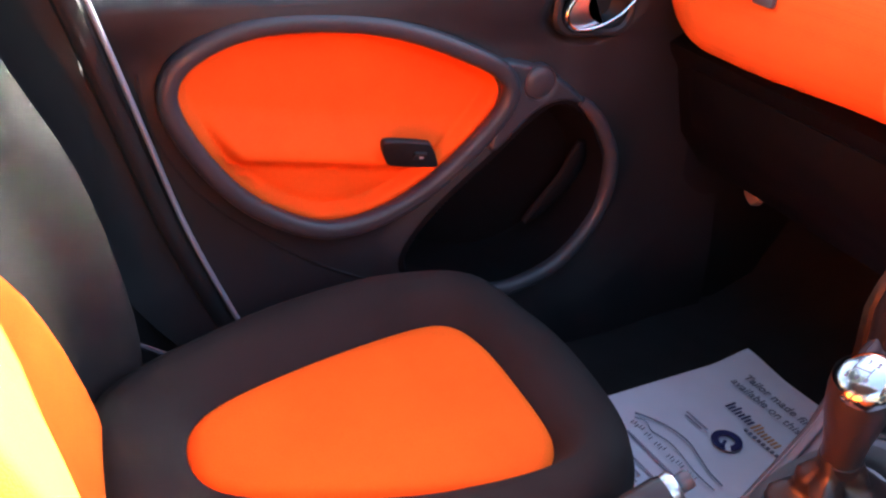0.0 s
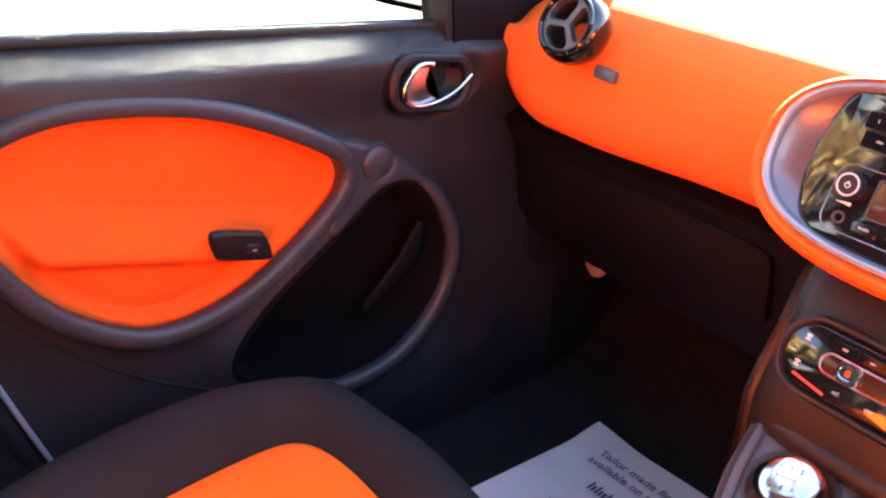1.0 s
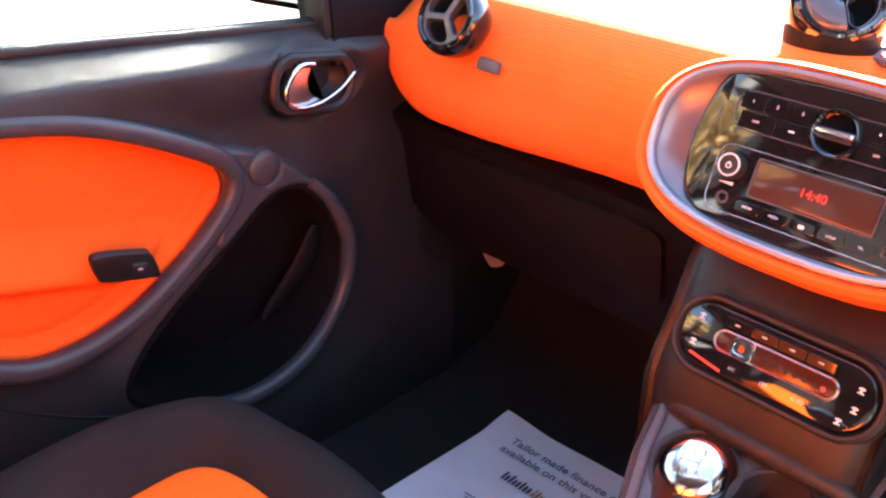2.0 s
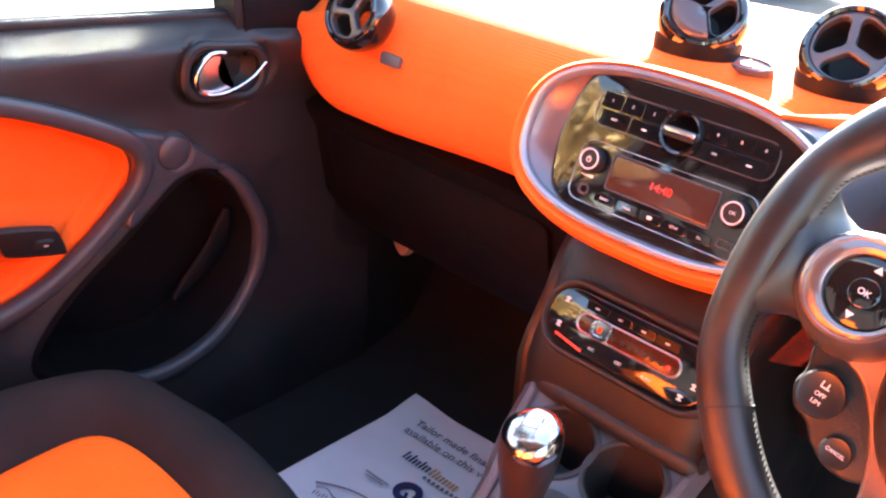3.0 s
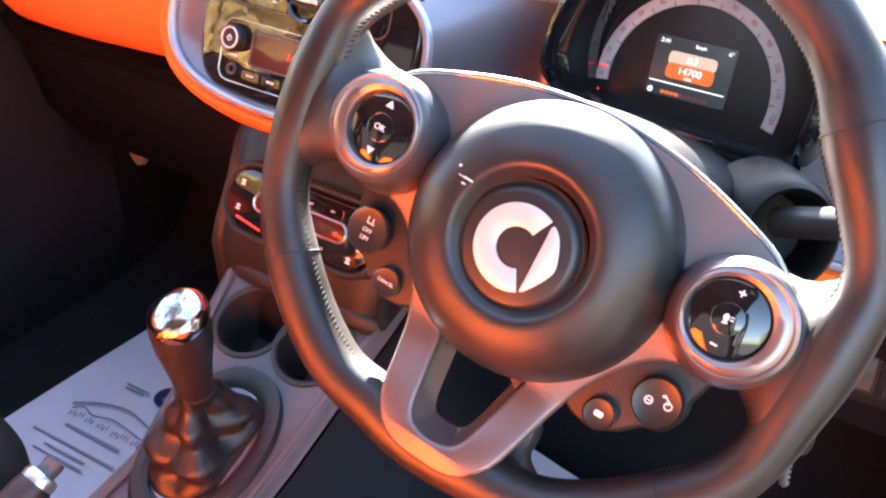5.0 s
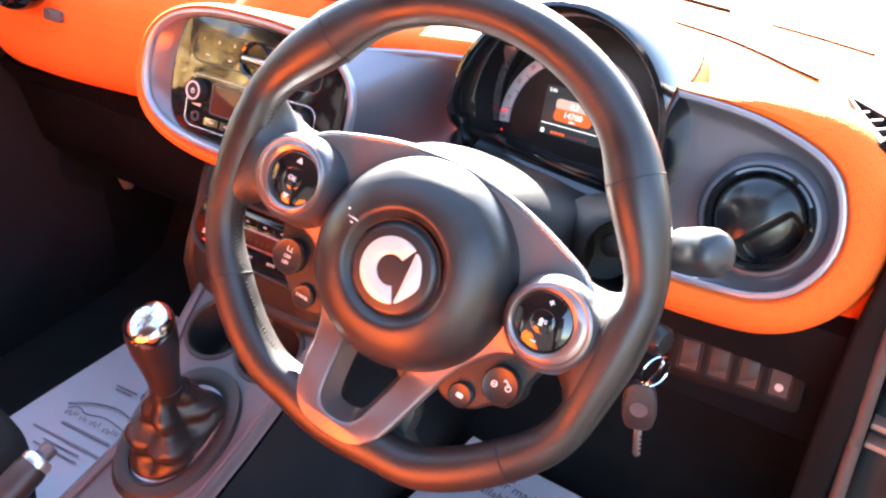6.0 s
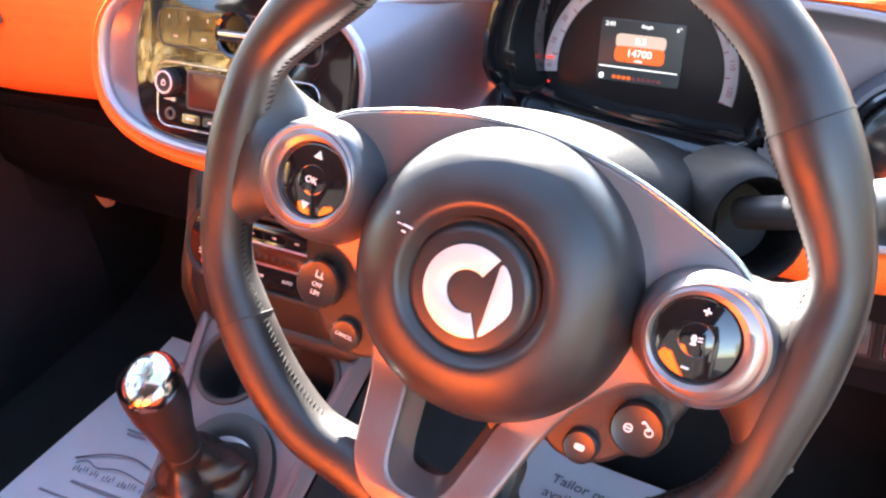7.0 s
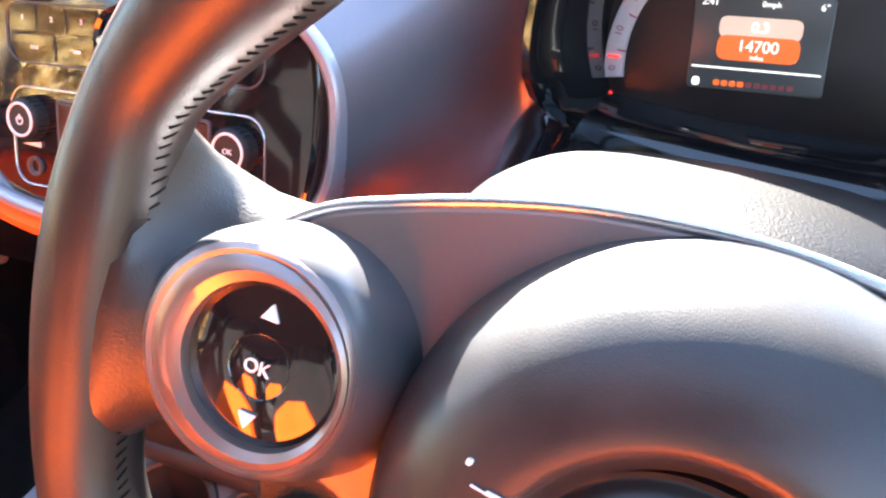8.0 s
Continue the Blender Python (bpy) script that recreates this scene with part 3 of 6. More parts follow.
tagged(obj("foam_piece", *at(tag_m, prism(ccw(spline([(-0.022, 0.004), (-0.010, 0.010), (0.012, 0.007), (0.022, 0.004), (0.010, -0.010), (-0.012, -0.008)], 4) * 1.35), -0.004, 0.006, 0.003)), TAN),
       "small tan tab under the dashboard", "tab")
part("label_plate", at(axes((-0.452, 0.5355, 0.598), (0.99, 0.03, -0.03), (0, 0.15, 0.98)), prism(rrect(0.034, 0.015, 0.004), -0.004, 0.0025, 0.001)), TRIM_GREY, dash, "small grey airbag plate")

# radio pod
POD = axes((0.003, 0.436, 0.611), (1, 0, 0), (0, math.sin(radians(18)), math.cos(radians(18))))
pod_o = ccw(oval(0.147, 0.0755, 96, -0.010, 0.0135, power=2.7))
pod_flat = 1 - 0.6 * smooth(pod_o[:, 1], 0.0, 0.075)
pod_rings = [lift(pod_o + (offset(pod_o, d) - pod_o) * pod_flat[:, None], n) for d, n in ((-0.001, -0.002), (0.0015, 0.003), (0.006, 0.006), (0.0115, 0.003), (0.0165, -0.010), (0.019, -0.035), (0.020, -0.07), (0.020, -0.13))]
on_right = (pod_o[:, 0] > 0.085) & (pod_o[:, 1] > -0.052) & (pod_o[:, 1] < 0.082)
start = int(np.argmax(~on_right & np.roll(on_right, 1)))
order = np.roll(np.arange(len(pod_o)), -start)
left_side = order[~on_right[order]]
right_side = np.r_[left_side[-1], order[on_right[order]], left_side[0]]
part("pod_surround", at(POD, loft([r[left_side] for r in pod_rings], closed=False)), ORANGE, dash, "orange surround of the radio")
part("pod_trim", at(POD, loft([lift(offset(pod_o, d), n) for d, n in ((0.0005, -0.006), (0.0, 0.004), (-0.0015, 0.0062), (-0.0045, 0.0064), (-0.0065, 0.0048), (-0.0080, 0.0005), (-0.0085, -0.006))])), RING_GREY, dash, "lavender-grey satin trim ring")
part("pod_dish", at(POD, loft([lift(offset(pod_o, d), n) for d, n in ((-0.005, 0.002), (-0.012, -0.006), (-0.025, -0.012), (-0.045, -0.014))], cap1=True)), FASCIA, dash)

# driver's fascia with its orange surround
FAS = axes((0.53, 0.530, 0.600), (1, 0, 0), (0, math.sin(radians(15)), math.cos(radians(15))))
fas_o = ccw(spline([(0.058, 0.014), (0.040, 0.060), (-0.006, 0.084), (-0.08, 0.096), (-0.25, 0.098), (-0.42, 0.092), (-0.42, -0.060), (-0.25, -0.070), (-0.05, -0.070), (0.018, -0.060), (0.050, -0.028)], 8))
kept = ((fas_o[:, 1] < 0.0) & (fas_o[:, 0] > -0.40)) | (fas_o[:, 0] > -0.120)
chain = np.roll(np.arange(len(fas_o)), -int(np.argmax(kept & ~np.roll(kept, 1))))
chain = chain[kept[chain]]
thin = np.where(fas_o[:, 1] > 0.02, 0.16 + 0.84 * smooth(fas_o[:, 0], -0.105, 0.045), 1.0)[:, None]   # the pad's front thins towards the cluster
part("driver_surround", at(FAS, loft([lift(fas_o + (offset(fas_o, d) - fas_o) * thin, n)[chain] for d, n in ((-0.001, -0.004), (0.004, 0.004), (0.012, 0.006), (0.024, 0.002), (0.034, -0.010), (0.038, -0.035), (0.038, -0.09))], closed=False)), ORANGE, dash, "orange surround of the driver's fascia")
part("fascia_trim", at(FAS, sweep(lift(offset(fas_o, -0.003), -0.002)[chain], rrect(0.007, 0.012, 0.002, 3), False, up=(0, 0, 1))), RING_GREY, dash)
CLU = axes((0.316, 0.590, 0.626), (1, 0, 0), (0, math.sin(radians(15)), math.cos(radians(15))))
a = np.linspace(radians(-30), radians(205), 40)
clu_o = ccw(np.concatenate([np.stack([0.104 * np.cos(a), 0.104 * np.sin(a)], 1), np.stack([np.linspace(-0.085, 0.082, 14), np.linspace(-0.0485, -0.0560, 14)], 1)]))
in_clu = inside(clu_o + np.array([0.319 - 0.53, 0.022]))


def fascia_place(u, v):
    d = distance(fas_o, u, v)
    n = -0.004 - 0.012 * smooth(d, 0.0, 0.02) - 0.02 * smooth(-u, 0.2, 0.3) * smooth(d, 0, 0.04)
    m = np.array(FAS)
    return tuple(m[k, 0] * u + m[k, 1] * v + m[k, 2] * n + m[k, 3] for k in range(3))


inf = inside(fas_o)
part("fascia", heightfield(-0.425, 0.085, -0.075, 0.10, 0.004, fascia_place, lambda u, v: inf(u, v) & ~in_clu(u, v) & (u > -0.318)), FASCIA, dash, "satin graphite fascia")
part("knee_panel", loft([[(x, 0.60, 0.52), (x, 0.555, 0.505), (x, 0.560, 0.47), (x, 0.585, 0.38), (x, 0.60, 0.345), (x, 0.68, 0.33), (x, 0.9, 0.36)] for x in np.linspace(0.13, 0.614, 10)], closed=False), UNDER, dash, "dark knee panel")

# ---- radio ----
radio = thing("radio", (0, 0.436, 0.56), "gloss black car radio with small display and buttons", "radio")
face_o = ccw(spline([(-0.1185, -0.004), (-0.1185, 0.024), (-0.113, 0.055), (-0.104, 0.074), (-0.088, 0.0815), (0.0, 0.0845), (0.088, 0.081), (0.114, 0.070), (0.123, 0.035), (0.120, -0.010), (0.108, -0.042), (0.085, -0.052), (0.0, -0.056), (-0.080, -0.0535), (-0.100, -0.046), (-0.1125, -0.0315)], 6))
part("faceplate", at(POD, prism(face_o, -0.016, -0.001, 0.006, 4)), GLOSS, radio, "gloss black faceplate")


def on_pod(x, y, z=0.0):
    return POD @ pose(x, y, z)


part("button_frame", at(POD, band(rrect(0.178, 0.034, 0.012, 6, 0.001, 0.046), rrect(0.176, 0.032, 0.011, 6, 0.001, 0.046), -0.002, -0.0002, 0.0003)), TRIM_GREY, radio)
part("lower_frame", at(POD, band(rrect(0.178, 0.058, 0.012, 6, 0.001, -0.013), rrect(0.176, 0.056, 0.011, 6, 0.001, -0.013), -0.002, -0.0002, 0.0003)), SILVER, radio)
top_w, bot_w = 0.0205, 0.034
for x, text in ((-0.074, "1"), (-0.052, "2"), (-0.030, "3"), (0.033, "4"), (0.055, "5"), (0.077, "6")):
    b = part("preset_button", at(POD, prism(rrect(top_w, 0.0140, 0.0015, 3, x, 0.054), -0.004, -0.0001, 0.0002)), GLOSS, radio, sharp=12)
    letters("numeral", text, 0.0040, on_pod(x, 0.054, 0.0001), WHITE_PRINT, b)
for x, text in ((-0.066, "TEXT"), (-0.034, ""), (0.036, "DEV"), (0.068, "")):
    b = part("function_button", at(POD, prism(rrect(0.0305, 0.0140, 0.0015, 3, x, 0.038), -0.004, -0.0001, 0.0002)), GLOSS, radio, sharp=12)
    if text:
        letters("legend", text, 0.0026, on_pod(x, 0.038, 0.0001), WHITE_PRINT, b)
    else:
        part("symbol", at(POD, bar(0.005, 0.0016, x, 0.038, -0.0003, 0.0004)), WHITE_PRINT, b)
part("disc_slot_ring", at(on_pod(0.001, 0.046), lathe([(0.0195, -0.004), (0.0195, 0.003), (0.0185, 0.0045), (0.0165, 0.003), (0.0155, -0.001)], 40, cap1=True)), GLOSS, radio, "round dial of the disc slot")
part("disc_slot_bar", at(on_pod(0.001, 0.046), loft([lift(rrect(0.033, 0.0065, 0.003, 4), 0.000), lift(rrect(0.031, 0.005, 0.0024, 4), 0.005), lift(rrect(0.027, 0.0022, 0.0010, 4), 0.0065)], cap1=True)), SATIN_CHROME, radio, "chrome bar across the dial")
part("disc_slot_mouth", at(on_pod(0.001, 0.0415), prism(rrect(0.031, 0.0028, 0.001), 0.0, 0.0045, 0.0004)), BLACK, radio)
screen = part("display", at(POD, prism(rrect(0.104, 0.030, 0.002, 3, 0.002, -0.006), -0.003, 0.0004, 0.0004)), mat("lcd_glass", (0.060, 0.030, 0.022), 0.12, grain=0.05, wear=0.05), radio, "dark reddish display")
part("display_border", at(POD, band(rrect(0.108, 0.034, 0.003, 3, 0.002, -0.006), rrect(0.105, 0.031, 0.002, 3, 0.002, -0.006), -0.002, 0.0006, 0.0002)), TRIM_GREY, radio)
letters("clock_digits", "14:40", 0.0105, on_pod(0.002, -0.006, 0.0007), RED_GLOW, screen)
for x, text in ((-0.0715, "power"), (0.0735, "OK")):
    k = part("knob", at(on_pod(x, -0.002), lathe([(0.0122, -0.004), (0.0118, 0.007), (0.0106, 0.0085), (0.0086, 0.0085)], 32, cap1=True)), BLACK, radio, "round knob with white ring")
    part("knurling", merge(*[at(on_pod(x, -0.002) @ pose(0, 0, 0, 0, 0, 15 * q), bar(0.0006, 0.0012, 0, 0.0121, -0.002, 0.0064)) for q in range(24)]), BLACK, k)
    part("knob_ring", at(on_pod(x, -0.002), lathe([(0.0100, 0.0082), (0.0097, 0.0093), (0.0087, 0.0093), (0.0084, 0.0082)], 32)), WHITE_PRINT, k)
    if text == "OK":
        letters("legend", "OK", 0.0040, on_pod(x, -0.002, 0.0088), WHITE_PRINT, k)
    else:
        part("power_symbol", merge(at(on_pod(x, -0.0025, 0.0086), lathe([(0.0026, 0.0), (0.0026, 0.0005), (0.0019, 0.0005), (0.0019, 0.0)], 20)), at(on_pod(x, -0.002), bar(0.0007, 0.0032, 0, 0.0014, 0.0084, 0.0092))), WHITE_PRINT, k)
for x, text in ((-0.047, "RADIO"), (-0.0225, "MEDIA"), (0.002, ""), (0.0265, "SETUP"), (0.051, "TEL")):
    b = part("menu_button", at(POD, prism(rrect(0.0215, 0.0085, 0.002, 3, x, -0.032), -0.004, 0.0003, 0.0003)), GLOSS, radio, sharp=12)
    if text:
        letters("legend", text, 0.0029, on_pod(x, -0.032, 0.0005), WHITE_PRINT, b)
    else:
        part("symbol", at(POD, bar(0.005, 0.003, x, -0.032, 0.0006, 0.0011)), WHITE_PRINT, b)
part("usb_port", at(POD, band(rrect(0.015, 0.0075, 0.001, 2, 0.074, -0.029), rrect(0.0125, 0.005, 0.0008, 2, 0.074, -0.029), -0.001, 0.0012, 0.0003)), TRIM_GREY, radio)
part("aux_jack", at(on_pod(-0.0715, -0.030), lathe([(0.0055, -0.001), (0.0055, 0.001), (0.0042, 0.001), (0.003, -0.002)], 20, cap1=True)), TRIM_GREY, radio)
part("volume_wedge", at(POD, prism(ccw(np.array([(-0.080, -0.0175), (-0.066, -0.0155), (-0.066, -0.0185)])), -0.0005, 0.0004, 0.0001, 1)), WHITE_PRINT, radio)

# ---- climate panel on the console neck ----
CLI = axes((0.009, 0.431, 0.451), (1, 0, 0), (0, math.sin(radians(25)), math.cos(radians(25))))
console = thing("centre_console", (0.0, 0.35, -0.01), "grey plastic centre console with cup holders", "console")
neck = [(0.150, 0.56, 0.545, 0.16), (0.132, 0.520, 0.535, 0.14), (0.122, 0.490, 0.515, 0.125), (0.116, 0.463, 0.490, 0.12), (0.113, 0.445, 0.450, 0.115), (0.113, 0.427, 0.410, 0.11), (0.113, 0.420, 0.385, 0.11)]


def neck_ring(hw, y, z):
    out = spline([(-hw, 0.80), (-hw, y + 0.04), (-hw + 0.012, y + 0.012), (-hw + 0.04, y), (0, y - 0.002), (hw - 0.04, y), (hw - 0.012, y + 0.012), (hw, y + 0.04), (hw, 0.80)], 4, False)
    return [(p[0], p[1], z) for p in out]


part("neck", loft([neck_ring(hw, y, z) for hw, y, z, _ in neck] + [neck_ring(0.115, 0.43, 0.31), neck_ring(0.115, 0.44, 0.0)], closed=False), PLASTIC, console, "dark neck below the radio")
climate = thing("climate_panel", (0.003, 0.42, 0.41), "gloss black heater panel with temperature slider", "control panel")
cl_o = rrect(0.182, 0.060, 0.029, 10)
part("panel", at(CLI, prism(cl_o, -0.03, 0.004, 0.003, 3)), GLOSS, climate)
part("panel_bezel", at(CLI, band(rrect(0.200, 0.078, 0.037, 10), rrect(0.182, 0.060, 0.029, 10), -0.035, 0.0035, 0.006)), PLASTIC_SOFT, climate)
part("slider_frame", at(CLI, band(rrect(0.116, 0.0205, 0.0102, 8, 0.002, 0.001), rrect(0.1115, 0.0165, 0.008, 8, 0.002, 0.001), 0.003, 0.0065, 0.001)), SATIN_CHROME, climate, "chrome frame of the temperature slider")
part("slider_scale", at(CLI, prism(rrect(0.1113, 0.0163, 0.008, 6, 0.002, 0.001), 0.003, 0.0048, 0.0002)), mat("amber_scale", (0.06, 0.014, 0.006), 0.18, grain=0.05, wear=0.1), climate)
for k in range(8):
    part("scale_mark", at(CLI, bar(0.0042, 0.0042, -0.012 + 0.0085 * k, -0.001, 0.0046, 0.0052)), BLACK if k < 7 else RED_GLOW, climate)
knob = part("slider_knob", at(CLI @ pose(-0.0265, 0.001, 0.004), loft([lift(rrect(0.0225, 0.0185, 0.0075, 6), 0), lift(rrect(0.0225, 0.0185, 0.0075, 6), 0.006), lift(rrect(0.020, 0.016, 0.0065, 6), 0.008), lift(rrect(0.0155, 0.0115, 0.005, 6), 0.008), lift(rrect(0.0145, 0.0105, 0.0045, 6), 0.0066)], cap1=True)), CHROME, climate, "chrome slider knob")
part("knob_window", at(CLI @ pose(-0.0265, 0.001, 0.004), bar(0.005, 0.007, 0, 0, 0.0065, 0.0072)), mat("amber_window", (0.5, 0.08, 0.01), 0.2), knob)
for k in range(4):
    b = part("upper_button", at(CLI @ pose(-0.040 + 0.026 * k, 0.0185, 0.0035, 13, 0, 0), prism(rrect(0.0248, 0.0092, 0.0015, 3), -0.004, 0.0016, 0.0003)), GLOSS, climate, sharp=12)
    part("symbol", at(CLI @ pose(-0.040 + 0.026 * k, 0.0185, 0.0035, 13, 0, 0), bar(0.005, 0.0018, 0, 0, 0.0010, 0.0020)), GREY_PRINT, b)
for k, text in enumerate(("A/C", "OFF", "AUTO")):
    letters("legend", text, 0.0042, CLI @ pose(-0.030 + 0.031 * k, -0.0195, 0.0043), WHITE_PRINT, climate)
for x, y in ((-0.074, 0.014), (-0.073, -0.011), (0.075, 0.011), (0.076, -0.006), (0.068, -0.020)):
    part("symbol", at(CLI, merge(bar(0.0055, 0.0018, x, y + 0.0015, 0.0036, 0.0044), bar(0.0020, 0.0060, x, y, 0.0036, 0.0046), bar(0.0055, 0.0014, x, y - 0.0022, 0.0036, 0.0044))), WHITE_PRINT, climate)
part("seat_heat_light", at(CLI @ pose(-0.056, -0.0232, 0, 0, 0, -9), bar(0.034, 0.0022, 0, 0, 0.0034, 0.0046)), RED_GLOW, climate, "red light bar")

# console tray, cup holders and gear gate

def console_top(y):
    """Height of the console's upper edge along the car."""
    return np.interp(y, [0.02, 0.12, 0.20, 0.30, 0.36, 0.44, 0.50], [0.200, 0.215, 0.248, 0.292, 0.324, 0.366, 0.400])


def console_left(y):
    return np.interp(y, [0.02, 0.20, 0.24, 0.285, 0.33, 0.38, 0.45], [-0.060, -0.040, -0.034, -0.046, -0.058, -0.080, -0.099])


def console_half(y):
    return np.interp(y, [0.02, 0.14, 0.25, 0.36, 0.46], [0.100, 0.108, 0.112, 0.115, 0.118])


GATE = ccw(oval(0.045, 0.060, 48, 0.028, 0.277, power=2.2))
CUPS = ((-0.020, 0.391), (0.057, 0.393))
in_gate = inside(GATE)


def deck(u, v):
    y = 0.02 + v
    hw = console_half(y)
    x = console_left(y) + (u + 1) / 2 * (hw - console_left(y))
    edge = smooth(np.abs(u), 0.90, 1.0)
    side = smooth(np.abs(u), 0.80, 0.90)
    z = console_top(y) + 0.006 * side - 0.012 * edge
    return x, y, z


def deck_keep(u, v):
    x, y, _ = deck(u, v)
    keep = ~in_gate(x, y)
    for cx, cy in CUPS:
        keep &= np.hypot(x - cx, (y - cy) / 0.885) > 0.0385
    return keep


nu, nv = 90, 110
uu, vv = np.meshgrid(np.linspace(-1, 1, nu), np.linspace(0, 0.46, nv), indexing="ij")
xyz = np.stack(deck(uu, vv), -1).reshape(-1, 3)
idx = np.arange(nu * nv).reshape(nu, nv)
cells = np.stack([idx[:-1, :-1], idx[1:, :-1], idx[1:, 1:], idx[:-1, 1:]], -1).reshape(-1, 4)
cells = cells[deck_keep((uu[:-1, :-1] + uu[1:, 1:]).ravel() / 2, (vv[:-1, :-1] + vv[1:, 1:]).ravel() / 2)]
part("deck", (xyz, cells.tolist()), CONSOLE, console, "grey plastic deck")
for sx in (-1, 1):
    part("console_side", loft([[((console_half(y) + dx if sx > 0 else console_left(y) - dx), y, z if k else console_top(y) - 0.012) for k, (dx, z) in enumerate(((0.0, 0), (0.003, console_top(y) * 0.8), (0.006, 0.1), (0.008, -0.01)))] for y in np.linspace(0.02, 0.48, 24)], closed=False), PLASTIC, console)
part("console_rear", box(-0.085, 0.085, -0.45, 0.03, -0.01, 0.19, 0.02), PLASTIC, console)
for cx, cy in CUPS:
    z = float(console_top(cy))
    m = axes((cx, cy, z + 0.0005), (1, 0, 0), (0, 0.885, 0.465))
    part("cup_holder", at(m, lathe([(0.0435, -0.003), (0.0425, 0.0016), (0.0385, 0.0020), (0.0368, 0.0008), (0.0355, -0.004), (0.034, -0.06), (0.030, -0.066), (0.008, -0.067)], 44, cap1=True)), PLASTIC_SOFT, console, "round cup holder")
part("tray_roll", sweep(spline([(-0.074, 0.440, 0.358), (-0.066, 0.432, 0.367), (-0.03, 0.426, 0.370), (0.05, 0.426, 0.370), (0.092, 0.432, 0.367), (0.100, 0.440, 0.358)], 6, False), oval(0.012, 0.011, 14, power=2.4), False), PLASTIC_SOFT, console, "raised lip below the heater panel")
for sx in (-1, 1):
    part("edge_ridge", sweep(np.array([((console_half(y) - 0.014 if sx > 0 else console_left(y) + 0.014), y, console_top(y) + 0.0035) for y in np.linspace(0.04, 0.42, 30)]), oval(0.0042, 0.0026, 10), False), TRIM_GREY, console)

gear = thing("gear_lever", (0.022, 0.282, 0.28), "gear lever with chrome cap and leather gaiter", "gear lever")


def gate_z(y):
    return console_top(y)


def gate_ring(d, dz):
    o = offset(GATE, d)
    return np.stack([o[:, 0], o[:, 1], gate_z(o[:, 1]) + dz], 1)


part("gate_trim", loft([gate_ring(0.016, 0.000), gate_ring(0.013, 0.007), gate_ring(0.004, 0.0085), gate_ring(-0.002, 0.005), gate_ring(-0.004, -0.006)]), PLASTIC_SOFT, gear, "dark gate surround")
part("gate_lining", loft([gate_ring(-0.0035, -0.001), gate_ring(-0.005, 0.0035), gate_ring(-0.0085, 0.0025), gate_ring(-0.010, -0.010)]), RING_GREY, gear, "pale grey ring inside the gate")
KNOB = Vector((0.046, 0.243, 0.458))
FOOT = Vector((0.028, 0.277, 0.275))
boot = []
for k, s in enumerate(np.linspace(0, 1, 28)):
    o = offset(GATE, -0.007) - np.array([0.028, 0.277])
    ang = np.arctan2(o[:, 1], o[:, 0])
    shrink = 1 - 0.66 * smooth(s, 0.05, 1.0)
    ridge = np.abs(((ang * 2 / math.pi + 0.35 + 0.45 * s) % 1.0) - 0.5) * 2          # four leather ridges
    crease = np.abs(((3.2 * s + 0.35 * np.cos(ang - 0.5) + 0.2 * np.sin(2 * ang)) % 1.0) - 0.5) * 2
    fold = 1 + math.sin(s * math.pi) * (0.62 * ridge - 0.36 + 0.34 * crease - 0.14)
    c = FOOT.lerp(Vector((0.030, 0.268, 0.360)), s)
    base_z = gate_z(o[:, 1] + 0.277) - 0.004
    p = np.stack([c.x + o[:, 0] * shrink * fold, c.y + o[:, 1] * shrink * fold, (1 - s) * base_z + s * 0.362 + 0 * ang], 1)
    boot.append(p)
part("gaiter", loft(boot), LEATHER, gear, "creased black leather gaiter", sharp=50)
axis = (KNOB - Vector((0.030, 0.268, 0.355))).normalized()
gm = axes((0.030, 0.268, 0.355), axis.orthogonal(), axis.cross(axis.orthogonal()))
L = (KNOB - Vector((0.030, 0.268, 0.355))).length
part("collar", at(gm, lathe([(0.0172, -0.008), (0.0180, 0.0), (0.0176, 0.005), (0.0160, 0.006)], 32)), PLASTIC, gear)
part("grip", at(gm, lathe([(0.0165, 0.0), (0.0168, 0.012), (0.0182, 0.030), (0.0210, 0.048), (0.0238, 0.066), (0.0250, L - 0.018), (0.0238, L - 0.004)], 36)), LEATHER, gear)
CAPM = axes(KNOB - axis * 0.004, (0.94, 0.12, 0.22), (-0.12, 0.88, 0.46))
cap = part("cap", at(CAPM, loft([lift(oval(rx, ry, 44), z) for rx, ry, z in ((0.0232, 0.0245, -0.010), (0.0243, 0.0256, -0.004), (0.0240, 0.0253, 0.000), (0.0222, 0.0235, 0.0045), (0.0180, 0.0190, 0.0078), (0.0120, 0.0125, 0.0094), (0.006, 0.006, 0.0099), (0.0008, 0.001, 0.0100))], cap1=True)), mat("worn_chrome_cap", (0.66, 0.64, 0.65), 0.17, metal=1.0, grain=0.03, wear=0.1), gear, "chrome cap with shift pattern")
pm = CAPM @ pose(0, 0, 0.0088)
part("shift_lines", at(pm, merge(*[bar(0.0009, 0.009, x, 0.0, -0.0010, 0.0011) for x in (-0.007, 0.0, 0.007)], bar(0.015, 0.0009, 0.0, 0.0, 0.0006, 0.0014))), INK, cap)
for x, y, text in ((-0.008, 0.0085, "1"), (0.0, 0.0085, "3"), (0.008, 0.0085, "5"), (-0.008, -0.0085, "2"), (0.0, -0.0085, "4"), (0.008, -0.0085, "R")):
    letters("numeral", text, 0.0066, pm @ pose(x, y, -0.0010), INK, cap, depth=0.0022)

